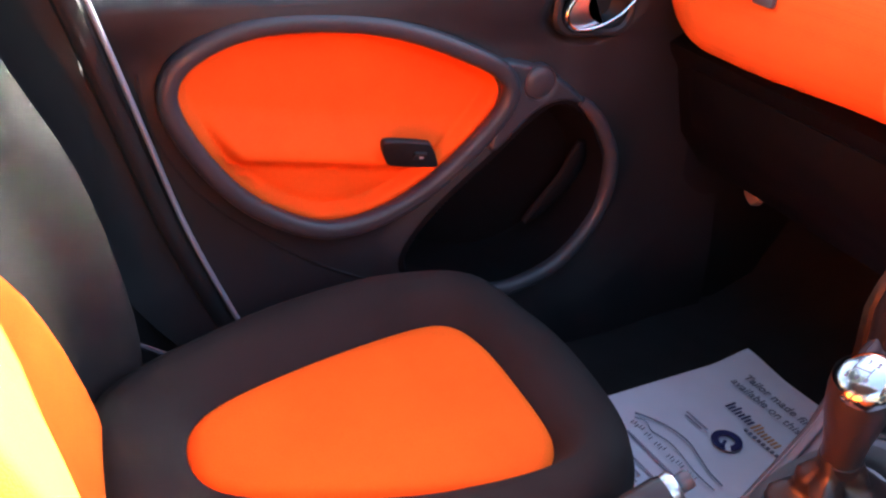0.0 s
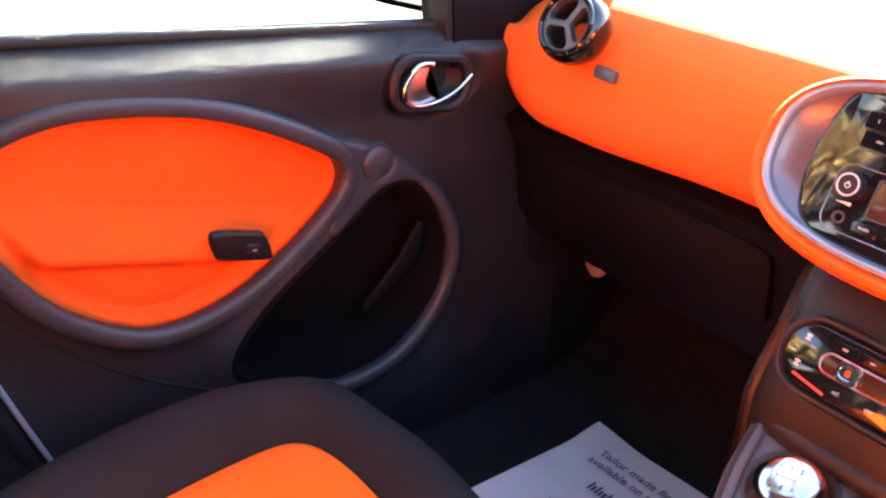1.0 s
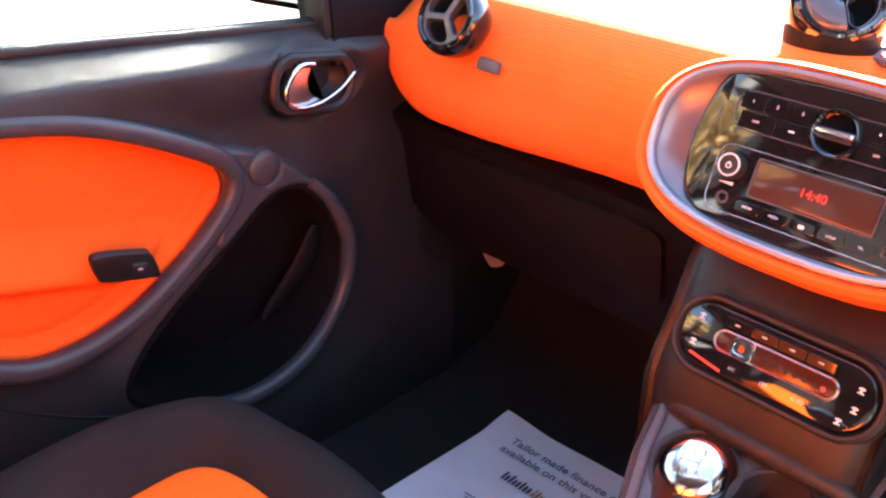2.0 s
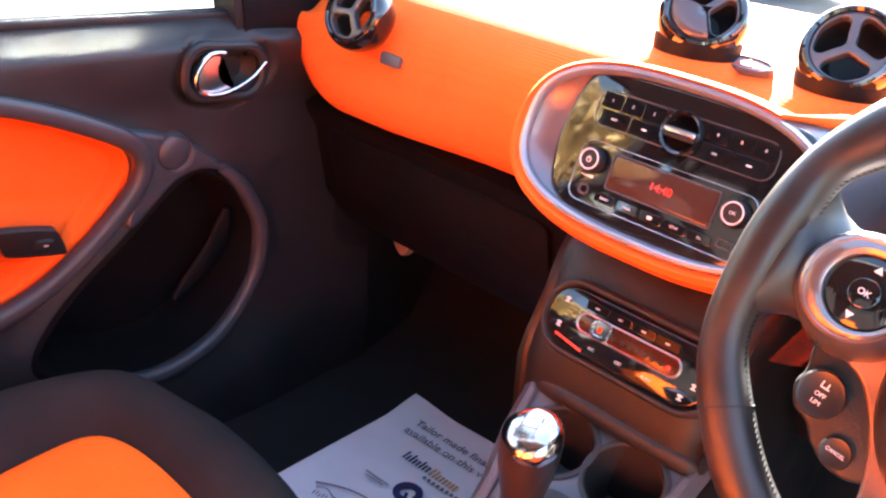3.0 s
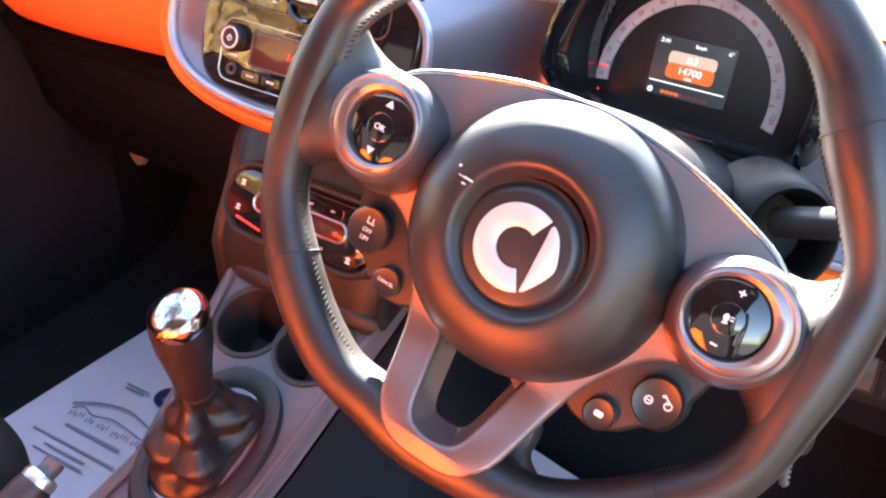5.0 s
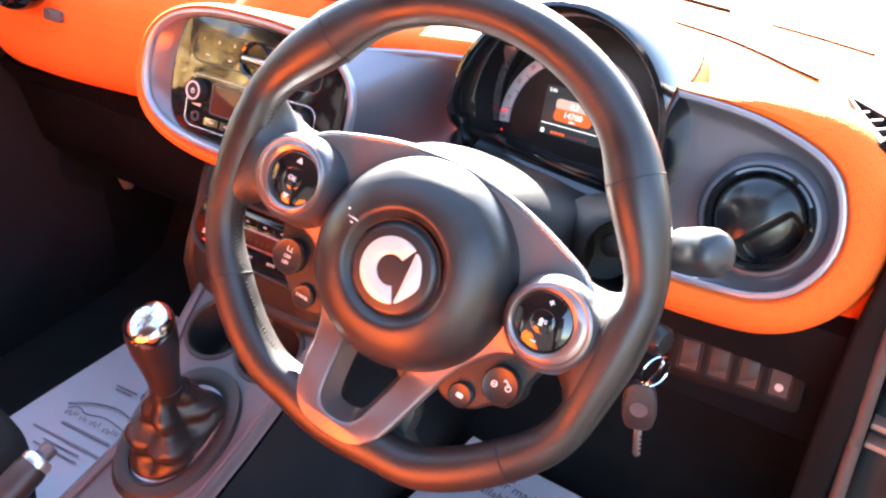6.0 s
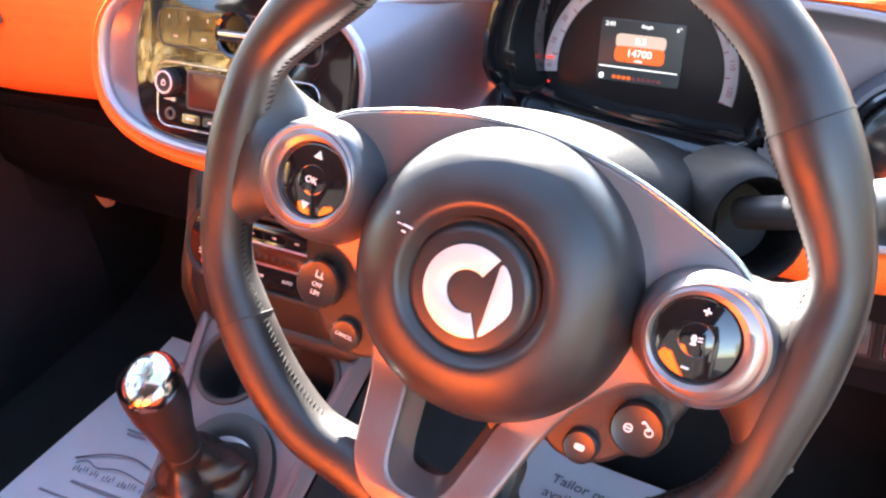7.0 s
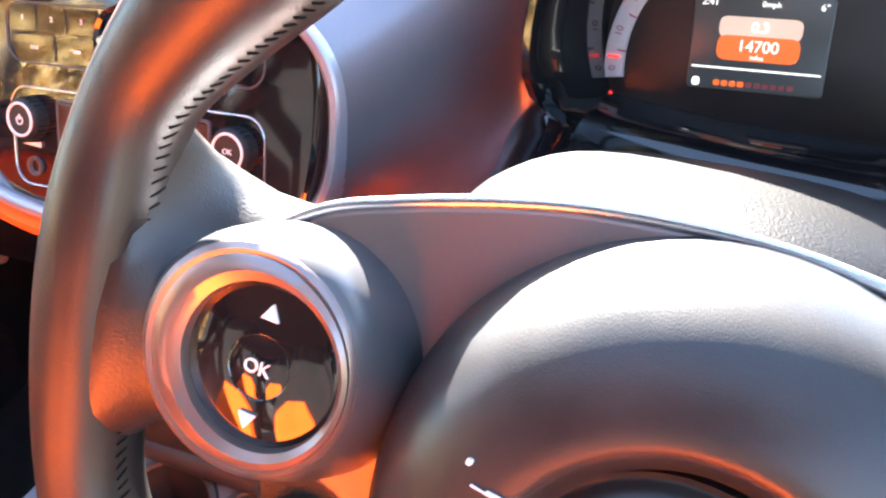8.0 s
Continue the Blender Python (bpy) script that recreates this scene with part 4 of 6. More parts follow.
# ---- handbrake ----
hand = thing("handbrake", (-0.05, 0.03, 0.16), "black handbrake lever with grey release button", "handbrake")
h0, h1 = Vector((-0.036, -0.030, 0.225)), Vector((-0.024, 0.148, 0.314))
hax = (h1 - h0).normalized()
hm = axes(h0, hax.orthogonal(), hax.cross(hax.orthogonal()))
HL = (h1 - h0).length
part("grip", at(hm, lathe([(0.014, -0.06), (0.0155, 0.0), (0.0175, 0.06), (0.018, 0.12), (0.0165, HL - 0.012), (0.0145, HL - 0.004)], 28, cap0=True)), LEATHER, hand)
part("end_cap", at(hm, lathe([(0.0150, HL - 0.008), (0.0155, HL - 0.001), (0.0135, HL + 0.003), (0.009, HL + 0.004)], 28, cap1=True)), SATIN_CHROME, hand, "satin end cap")
part("release_button", at(hm, lathe([(0.0085, HL), (0.0088, HL + 0.014), (0.0078, HL + 0.017), (0.002, HL + 0.0175)], 24, cap1=True)), TRIM_GREY, hand, "grey release button")


# ---- seats ----
def seat(cx, mirror_x, name, label, dy=0.0, dyb=0.0):
    """A bucket seat; its outboard side lies at -x of the plan before mirroring."""
    s = thing(name, (cx, 0.0, 0.0), label, "car seat", "front seats")
    sgn = -1 if mirror_x else 1
    out = ccw(spline([(-0.120, -0.31), (-0.185, -0.17), (-0.222, -0.03), (-0.226, 0.07), (-0.190, 0.165), (-0.09, 0.207), (0.03, 0.211), (0.135, 0.190), (0.210, 0.120), (0.230, 0.0), (0.225, -0.15), (0.19, -0.28), (0.0, -0.33)], 8))
    ins = ccw(spline([(-0.122, 0.030), (-0.118, 0.088), (-0.070, 0.112), (0.02, 0.116), (0.108, 0.108), (0.148, 0.070), (0.140, 0.0), (0.105, -0.12), (0.060, -0.215), (0.0, -0.235), (-0.055, -0.205), (-0.095, -0.10)], 8))
    n = len(out)

    def w(p, z):
        return np.stack([cx + sgn * p[:, 0], p[:, 1] + dy, np.broadcast_to(z, len(p))], 1)
    # resample the inlay outline to the same count, by angle
    c = np.array([0.005, -0.04])

    def by_angle(o, m=120):
        ang = np.arctan2(o[:, 1] - c[1], o[:, 0] - c[0])
        rad = np.hypot(o[:, 0] - c[0], o[:, 1] - c[1])
        order = np.argsort(ang)
        aa = np.linspace(-np.pi, np.pi, m, endpoint=False)
        rr = np.interp(aa, ang[order], rad[order], period=2 * np.pi)
        return np.stack([c[0] + rr * np.cos(aa), c[1] + rr * np.sin(aa)], 1)
    O, I = by_angle(out), by_angle(ins)
    side = smooth(np.abs(O[:, 0]), 0.10, 0.22)
    crown = 0.262 + 0.018 * side
    rings = [w(O * 0.93, 0.05), w(O * 0.97, 0.12), w(O, 0.19), w(O * 1.0, 0.225), w(offset(O, -0.010), crown - 0.012), w(offset(O, -0.028), crown - 0.001), w(offset(O, -0.05), crown + 0.002)]
    for t in (0.35, 0.6, 0.8, 0.93, 1.0):
        q = (1 - t) * offset(O, -0.05) + t * I
        rings.append(w(q, (1 - t) * (crown + 0.002) + t * 0.2445 + 0.006 * math.sin(t * math.pi)))
    part("cushion", loft(rings, cap0=True), SEAT_DARK, s, "dark cloth bolster", sharp=80)
    inr = [w(offset(I, 0.001), 0.242), w(offset(I, -0.003), 0.2475), w(I * 0.92 + c * 0.08, 0.251)]
    for t in (0.75, 0.55, 0.35, 0.15):
        inr.append(w(I * t + c * (1 - t), 0.251 + 0.002 * (1 - t)))
    part("cushion_inlay", loft(inr, cap1=True), ORANGE_SEAT, s, "orange mesh cloth inlay", sharp=80)
    part("piping", tube(w(offset(O, -0.0005), 0.214), 0.0016, True, 6), SEAM, s, "orange seam")
    part("seat_base", at(pose(cx, -0.06 + dy, 0), prism(rrect(0.34, 0.36, 0.05), -0.01, 0.07, 0.01)), BLACK, s)
    prof = [(-0.295, 0.17), (-0.288, 0.25), (-0.300, 0.35), (-0.325, 0.46), (-0.362, 0.55), (-0.405, 0.66), (-0.44, 0.76), (-0.46, 0.84), (-0.475, 0.92), (-0.485, 0.99)]
    pp = spline([(a + 0.014 + dyb, b) for a, b in prof], 3, False)
    rr, ii = [], []
    for k, (y, z) in enumerate(pp):
        t = k / (len(pp) - 1)
        hw = 0.235 - 0.09 * smooth(t, 0.45, 0.85) - 0.02 * smooth(0.25 - t, 0, 0.25)
        hw *= math.sqrt(max(0.02, 1 - max(0, (t - 0.86) / 0.15) ** 2))
        dep = 0.055 * (1 - 0.7 * smooth(t, 0.6, 1))
        hi = hw + 0.045
        row = [(-hw, -0.13), (-hw - 0.004, -0.05), (-hw + 0.000, 0.008), (-hw + 0.022, 0.022), (-hw + 0.055, 0.006), (-hw * 0.62, -dep * 0.75), (-hw * 0.3, -dep), (0, -dep), (hw * 0.3, -dep), (hi * 0.62, -dep * 1.1), (hi - 0.055, -0.062), (hi - 0.022, -0.060), (hi - 0.004, -0.072), (hi + 0.002, -0.095), (hi, -0.13)]
        row = spline(row, 3, False)
        rr.append([(cx + sgn * px, y + py, z) for px, py in row])
    part("backrest", loft(rr, closed=False), SEAT_DARK, s, "dark cloth backrest", sharp=80)
    for k in range(1, len(pp) - 14):
        y, z = pp[k]
        t = k / (len(pp) - 1)
        dep = 0.055 * (1 - 0.7 * smooth(t, 0.6, 1))
        edge = float(np.interp(z, (0.17, 0.25, 0.34, 0.44, 0.50, 0.58), (-0.10, -0.085, -0.042, 0.0, 0.033, 0.075)))
        far = 0.262 - 0.10 * smooth(z, 0.48, 0.66)
        ii.append([(cx + sgn * (edge + (far - edge) * (q + 1) / 2), y - dep + 0.024 - 0.010 * (1 - abs(q)) + 0.006 * max(0, -q - 0.55) - 0.022 * max(0, abs(q) - 0.9) * 10, z) for q in np.linspace(-1, 1, 25)])
    part("backrest_inlay", loft(ii, closed=False), ORANGE_SEAT, s, "orange cloth inlay", sharp=80)
    lever = spline([(cx + sgn * -0.215, -0.275 + dy, 0.250), (cx + sgn * -0.222, -0.242 + dy, 0.222), (cx + sgn * -0.226, -0.207 + dy, 0.196), (cx + sgn * -0.226, -0.190 + dy, 0.192)], 5, False)
    part("recline_lever", tube(lever, 0.0036, n=8), TRIM_GREY, s, "grey recline lever")
    return s


seat(-0.285, False, "passenger_seat", "dark cloth passenger seat with orange mesh inlay", dy=0.018, dyb=0.018)
seat(0.345, True, "driver_seat", "dark cloth driver seat with orange mesh inlay", dy=0.07, dyb=-0.06)


# ---- paper floor mats ----
def paper(x0, y1, w, d, name, turn):
    """A printed sheet on the footwell carpet; x0, y1: its front left corner."""
    m = pose(x0, y1, 0.0, 0, 0, turn)
    def wave(u, v):
        return u, v, 0.003 + 0.004 * np.sin(7 * u + 5 * v) ** 2 + 0.010 * smooth(v, -0.08, 0.0) * smooth(0.1 - u, 0, 0.1)
    s = obj(name, *at(m, heightfield(0, w, -d, 0, 0.012, lambda u, v: wave(u, v))), PAPER)
    tagged(s, "white printed paper mat on the footwell carpet", "paper mat", "paper mats")
    flat = m @ pose(0, 0, 0.0085)
    return s, flat


pm1, f1 = paper(-0.487, 0.697, 0.36, 0.46, "paper_mat", 4)


def print_sheet(s, f):
    tagged(letters("headline", "Tailor made finance options", 0.0215, f @ pose(0.052, -0.055, 0.002), INK, s, align="LEFT"), kind="stuff")
    tagged(letters("headline", "available on this vehicle", 0.0215, f @ pose(0.052, -0.081, 0.002), INK, s, align="LEFT"), kind="stuff")
    part("logo_word", at(f, merge(*[prism(rrect(0.0030, h, 0.0006, 2, 0.096 + 0.0065 * k, -0.137 + h / 2), 0.001, 0.0020, 0.0001, 1) for k, h in enumerate((0.019, 0.013, 0.019, 0.013, 0.013, 0.018, 0.013, 0.013))])), INK_NAVY, s, "dark lettering shape")
    part("logo_word", at(f, merge(*[prism(rrect(0.0030, h, 0.0006, 2, 0.150 + 0.0065 * k, -0.139 + h / 2), 0.001, 0.0020, 0.0001, 1) for k, h in enumerate((0.019, 0.019, 0.013, 0.013, 0.013, 0.013, 0.013, 0.013))])), INK_ORANGE, s, "orange lettering shape")
    part("logo_caption", at(f, merge(*[bar(0.0055, 0.006, 0.150 + 0.0085 * k, -0.148, 0.001, 0.0022) for k in range(8)])), INK, s)
    ringm = f @ pose(0.155, -0.190, 0.001)
    part("logo_ring", at(ringm, lathe([(0.022, 0), (0.022, 0.001), (0.0115, 0.001), (0.0115, 0)], 36)), INK_NAVY, s, "navy ring emblem")
    part("logo_tick", at(ringm @ pose(0, 0, 0, 0, 0, -38), merge(bar(0.016, 0.0075, 0.016, 0.0, 0.001, 0.0018))), PAPER, s)
    part("logo_hand", at(ringm @ pose(0, 0, 0, 0, 0, -62), bar(0.015, 0.005, 0.010, -0.001, 0.001, 0.0022)), INK_NAVY, s)
    part("caption", at(f @ pose(0.103, -0.203, 0, 0, 0, 0), merge(bar(0.045, 0.0030, 0.0, 0.004, 0.001, 0.0016), bar(0.034, 0.0030, 0.0, -0.003, 0.001, 0.0016))), INK_LIGHT, s)
    roof = spline([(0.052, -0.272, 0.002), (0.078, -0.256, 0.002), (0.105, -0.246, 0.002), (0.135, -0.243, 0.002), (0.165, -0.250, 0.002), (0.195, -0.258, 0.002), (0.222, -0.260, 0.002)], 6, False)
    part("car_outline", at(f, tube(roof, 0.0012, n=6)), INK, s, "drawn car roofline")
    sill = spline([(0.060, -0.279, 0.002), (0.074, -0.270, 0.002), (0.096, -0.276, 0.002), (0.130, -0.268, 0.002), (0.185, -0.276, 0.002), (0.224, -0.276, 0.002)], 6, False)
    part("name_stroke", at(f, tube(sill, 0.0009, n=6)), INK, s)
    for cx, w in ((0.078, 0.026), (0.104, 0.018), (0.128, 0.022), (0.160, 0.030), (0.192, 0.022)):
        part("name_bar", at(f @ pose(cx, -0.285, 0.001, 0, 0, 12), merge(*[bar(0.0011, 0.008, -w / 2 + 0.005 * k, 0.002 * math.sin(2.3 * k), 0, 0.0012) for k in range(int(w / 0.005))])), INK, s)
    for cx, cy, w, h in ((0.128, -0.307, 0.10, 0.0042), (0.122, -0.334, 0.15, 0.0030), (0.122, -0.348, 0.075, 0.0030), (0.122, -0.360, 0.090, 0.0030)):
        part("printed_line", at(f, bar(w, h, cx, cy, 0.001, 0.0016)), INK_LIGHT, s)


print_sheet(pm1, f1)
pm2, f2 = paper(0.144, 0.742, 0.36, 0.46, "paper_mat", -4)
print_sheet(pm2, f2)


# ---- steering wheel ----
def holed(outer, holes, z0, z1, bevel=0.001):
    """A plate with holes and rounded upper edges."""
    from_top = [offset(ccw(outer), -bevel)] + [offset(ccw(h), bevel) for h in holes]
    pts = [Vector((p[0], p[1], 0)) for loop in from_top for p in loop]
    tris = tessellate([[Vector((p[0], p[1], 0)) for p in loop] for loop in from_top])
    v = np.array([(p.x, p.y, z1) for p in pts])
    pieces = [(v, [tuple(t) for t in tris])]
    for k, o in enumerate([outer] + list(holes)):
        o = ccw(o)
        d = -bevel if k == 0 else bevel
        pieces.append(loft([lift(o, z0), lift(o, z1 - bevel), lift(offset(o, d * 0.3), z1 - bevel * 0.3), lift(offset(o, d), z1)]))
    return merge(*pieces)


BUTTON = mat("satin_black_button", (0.016, 0.014, 0.014), 0.34, grain=0.05, wear=0.08)
PAD_RING = mat("satin_pad_ring", (0.27, 0.215, 0.205), 0.3, metal=0.75, grain=0.03, wear=0.05)
PAD_HOUSING = mat("pad_housing_satin", (0.10, 0.10, 0.11), 0.3, metal=0.5, grain=0.04, wear=0.05)
WHEEL = axes((0.3457, 0.2413, 0.6456), (0.9786, 0.0246, -0.2042), (0.1745, 0.4262, 0.8876))
wheel = thing("steering_wheel", (0.35, 0.26, 0.48), "three-spoke leather steering wheel with satin spoke plate", "steering wheel")
RC, RN, LEAN = 0.1635, -0.0160, 0.035
RU, RV = -0.005, 0.0072   # centre of the rim in the wheel plane
PLATE_N = -0.026          # face of the satin plate
ang = np.linspace(0, 2 * np.pi, 144, endpoint=False)


def rim_radius(a):
    """Half thickness and inward shift: fatter at the thumb rests, waisted beside the arms."""
    deg = math.degrees(math.atan2(math.sin(a), abs(math.cos(a))))
    thumb = math.exp(-((deg - 37) / 12) ** 2)
    low = math.exp(-((deg + 75) / 7) ** 2)
    drop = (0.0078 if math.cos(a) > 0 else 0.0036) * float(smooth(-deg, 8, 32) * (1 - smooth(-deg, 62, 88)))   # the lower half hangs out
    waist = math.exp(-((deg - 14) / 7) ** 2) + math.exp(-((deg + 24) / 11) ** 2)
    return 0.0163 + 0.0036 * thumb + 0.001 * low - 0.0022 * waist, 0.0040 * thumb + 0.004 * low - 0.0030 * waist - drop


rings = []
for a0 in ang:
    r, inward = rim_radius(a0)
    sec = oval(r, r * 1.12, 20, power=2.15)
    c, s = math.cos(a0), math.sin(a0)
    rr = RC - inward + sec[:, 0]
    rings.append(np.stack([RU + rr * c, RV + rr * s, RN + LEAN * rr * s + sec[:, 1]], 1))
part("rim", at(WHEEL, loft(rings, loop=True)), LEATHER, wheel, "black leather rim", sharp=80)
for deg in (141, 40, 219, 320):
    a0 = radians(deg)
    r, inward = rim_radius(a0)
    q = oval(r + 0.0002, r * 1.12 + 0.0002, 24, power=2.15)
    path = np.stack([RU + (RC - inward + q[:, 0]) * math.cos(a0), RV + (RC - inward + q[:, 0]) * math.sin(a0), RN + LEAN * RC * math.sin(a0) + q[:, 1]], 1)
    part("leather_joint", at(WHEEL, sweep(path, oval(0.00045, 0.00045, 6), True, up=(-math.sin(a0), math.cos(a0), 0.01))), BLACK, wheel)
# cross stitching along the inner face
stitch = []
for k in range(300):
    a0 = 2 * math.pi * k / 300
    r, inward = rim_radius(a0)
    d = 0.0010 + 0.0004 * math.sin(k * 7.3)
    pts = []
    for t in (-1, 0, 1):
        aa = a0 + t * d / 0.15
        rad = RC - inward - r * 0.998 + 0.0004 * abs(t)
        pts.append((RU + rad * math.cos(aa), RV + rad * math.sin(aa), RN + LEAN * rad * math.sin(aa) + 0.003 + t * 0.0027))
    stitch.append(tube(np.array(pts), 0.00032, n=5))
tagged(part("stitching", at(WHEEL, merge(*stitch)), DARK_THREAD, wheel, "dark cross stitching"), kind="stuff")
for sx in (-1, 1):
    arm = []
    for u, lo, hi, th, n in ((0.070, -0.038, 0.036, 0.009, -0.038), (0.100, -0.034, 0.033, 0.011, -0.036), (0.122, -0.032, 0.031, 0.014, -0.030), (0.134, -0.0335, 0.0315, 0.0160, -0.0265), (0.142, -0.039, 0.0345, 0.0172, -0.0230), (0.148, -0.048, 0.0400, 0.0172, -0.0205), (0.1525, -0.057, 0.0475, 0.0162, -0.0185), (0.158, -0.068, 0.0590, 0.0140, -0.0170)):
        sec = oval((hi - lo) / 2, th, 32, (hi + lo) / 2, 0, power=2.5)
        # the upper flank slopes away from the driver
        slope = 0.75 * (1 - smooth(u, 0.138, 0.156)) * np.maximum(0, sec[:, 0] - 0.006)
        arm.append(np.stack([np.full(32, RU * smooth(u, 0.09, 0.15) + sx * u), sec[:, 0], n + sec[:, 1] - slope], 1))
    part("spoke_arm", at(WHEEL, loft(arm, cap0=True, cap1=True)), LEATHER, wheel)
    # satin housing of the button pad
    pm = WHEEL @ pose(sx * 0.1080, 0.0, -0.0088)
    out_u = sx * 0.0042   # the housing sits outboard of the button face
    pad = part("pad_housing", at(pm, loft([lift(oval(q, q, 48, out_u * w, dv), z) for q, z, w, dv in ((0.0362, -0.024, 0.25, -0.0040), (0.0356, -0.015, 0.45, -0.0030), (0.0348, -0.007, 0.70, -0.0018), (0.0334, 0.0005, 0.9, -0.0006), (0.0318, 0.0055, 1.0, 0.0), (0.0300, 0.0080, 1.0, 0.0), (0.0288, 0.0080, 1.0, 0.0))])), PAD_HOUSING, wheel, "satin housing round the buttons")
    ring_rows = ((0.0305, 0.0055, 1.0), (0.0298, 0.0085, 1.0), (0.0282, 0.0098, 0.9), (0.0272, 0.0094, 0.8), (0.0266, 0.0102, 0.6), (0.0240, 0.0112, 0.2), (0.0216, 0.0098, 0.0), (0.0208, 0.0055, 0.0))
    part("pad_ring", at(pm, loft([lift(oval(q, q, 48, out_u * w), z) for q, z, w in ring_rows])), PAD_RING, pad, "satin chrome ring")
    part("pad_face", at(pm, lathe([(0.0212, 0.0068), (0.019, 0.0080), (0.0085, 0.0090), (0.0082, 0.0088), (0.0078, 0.0090), (0.0008, 0.0093)], 44, cap1=True)), GLOSS, pad, "gloss black button face")
    if sx < 0:
        for d in (1, -1):
            part("arrow", at(pm, prism(ccw(np.array([(-0.0024, d * 0.0125), (0.0024, d * 0.0125), (0.0, d * 0.0165)])), 0.008, 0.0096, 0.0001, 1)), WHITE_PRINT, pad)
        letters("legend", "OK", 0.0050, pm @ pose(0, 0, 0.0098), WHITE_PRINT, pad)
    else:
        part("plus_sign", at(pm, merge(bar(0.0038, 0.0009, 0, 0.0145, 0.008, 0.0096), bar(0.0009, 0.0038, 0, 0.0145, 0.008, 0.0097))), WHITE_PRINT, pad)
        part("minus_sign", at(pm, bar(0.0038, 0.0009, 0, -0.0145, 0.008, 0.0096)), WHITE_PRINT, pad)
        part("voice_symbol", at(pm @ pose(0, 0, 0.0022, 0, 0, 12) @ Matrix.Scale(0.78, 4), merge(prism(oval(0.0018, 0.0024, 14, -0.0012, 0.0008), 0.009, 0.0101, 0.0001, 1), bar(0.0036, 0.0014, -0.0014, -0.0026, 0.009, 0.0101), bar(0.0030, 0.0007, 0.0026, 0.0016, 0.009, 0.0101), bar(0.0030, 0.0007, 0.0026, -0.0004, 0.009, 0.0101))), WHITE_PRINT, pad)
    # lower switch pod with two round buttons
    lp = ccw(spline([(0.066, -0.020), (0.100, -0.028), (0.1165, -0.036), (0.1130, -0.054), (0.1138, -0.064), (0.1070, -0.0755), (0.0965, -0.0795), (0.0870, -0.0885), (0.0730, -0.0945), (0.0580, -0.0925), (0.0490, -0.082), (0.052, -0.050)], 5) * np.array([sx, 1]))
    pod = part("switch_pod", at(WHEEL, prism(lp, -0.046, -0.0285, 0.004, 3)), PLASTIC, wheel, "dark switch pod below the spoke")
    for u, v, r, big in ((0.0975, -0.0605, 0.0142, 1), (0.0735, -0.0835, 0.0095, 0)):
        km = WHEEL @ pose(sx * u, v, -0.0285)
        b = part("round_button", at(km, lathe([(r, -0.004), (r, 0.006 if big else 0.003), (r - 0.0012, 0.0075 if big else 0.0042), (r - 0.003, 0.0068 if big else 0.0037), (0.0008, 0.0066 if big else 0.0036)], 36, cap1=True)), BUTTON, pod)
        h = 0.0070 if big else 0.0040
        if big and sx < 0:
            part("dial_symbol", at(km, merge(bar(0.0055, 0.0008, 0, 0.0040, h - 0.0006, h), bar(0.0008, 0.0042, -0.0024, 0.0058, h - 0.0006, h), bar(0.0008, 0.0036, 0.0012, 0.0058, h - 0.0006, h))), WHITE_PRINT, b)
            letters("legend", "OFF", 0.0038, km @ pose(0, -0.0006, h), WHITE_PRINT, b)
            letters("legend", "LIM", 0.0038, km @ pose(0, -0.0054, h), WHITE_PRINT, b)
        elif sx < 0:
            letters("legend", "CANCEL", 0.0030, km @ pose(0, 0, h), WHITE_PRINT, b)
        elif big:
            part("phone_symbol", at(km @ pose(-0.0045, -0.0008, 0), merge(lathe([(0.0024, h - 0.0004), (0.0024, h), (0.0017, h), (0.0017, h - 0.0004)], 16), bar(0.0034, 0.0007, 0, 0, h - 0.0004, h))), WHITE_PRINT, b)
            part("call_symbol", at(km @ pose(0.0060, 0.0012, 0), lathe([(0.0024, h - 0.0004), (0.0024, h), (0.0017, h), (0.0017, h - 0.0004)], 16)), WHITE_PRINT, b)
            part("receiver_symbol", at(km @ pose(0.0040, 0.0045, 0, 0, 0, -35), merge(bar(0.0050, 0.0009, 0, 0, h - 0.0004, h), bar(0.0014, 0.0018, -0.0022, -0.0008, h - 0.0004, h + 0.0001), bar(0.0014, 0.0018, 0.0022, -0.0008, h - 0.0004, h + 0.0001))), WHITE_PRINT, b)
        else:
            part("menu_symbol", at(km, bar(0.0055, 0.0034, 0, 0, h - 0.0004, h)), WHITE_PRINT, b)
# satin plate with the forked lower spoke
half = [(0.0, 0.0635), (0.035, 0.0605), (0.062, 0.0550), (0.093, 0.0450), (0.116, 0.0345), (0.136, 0.014), (0.136, -0.012), (0.122, -0.030), (0.102, -0.0365), (0.083, -0.0445), (0.064, -0.068), (0.0525, -0.094), (0.0455, -0.117), (0.0385, -0.138), (0.0235, -0.1545), (0.0, -0.1580)]
outer = ccw(spline(half + [(-x, y) for x, y in half[-2:0:-1]], 6))
hole = ccw(spline([(0.0265, -0.0905), (0.0268, -0.096), (0.0210, -0.122), (0.0160, -0.136), (0.007, -0.1415), (-0.007, -0.1415), (-0.0160, -0.136), (-0.0210, -0.122), (-0.0268, -0.096), (-0.0265, -0.0905), (0, -0.089)], 4))


def bend(vf):
    """The foot of the plate rises from the spokes to the face of the rim."""
    v = np.array(vf[0], float)
    v[:, 2] += 0.024 * smooth(-v[:, 1], 0.085, 0.150)
    return v, vf[1]


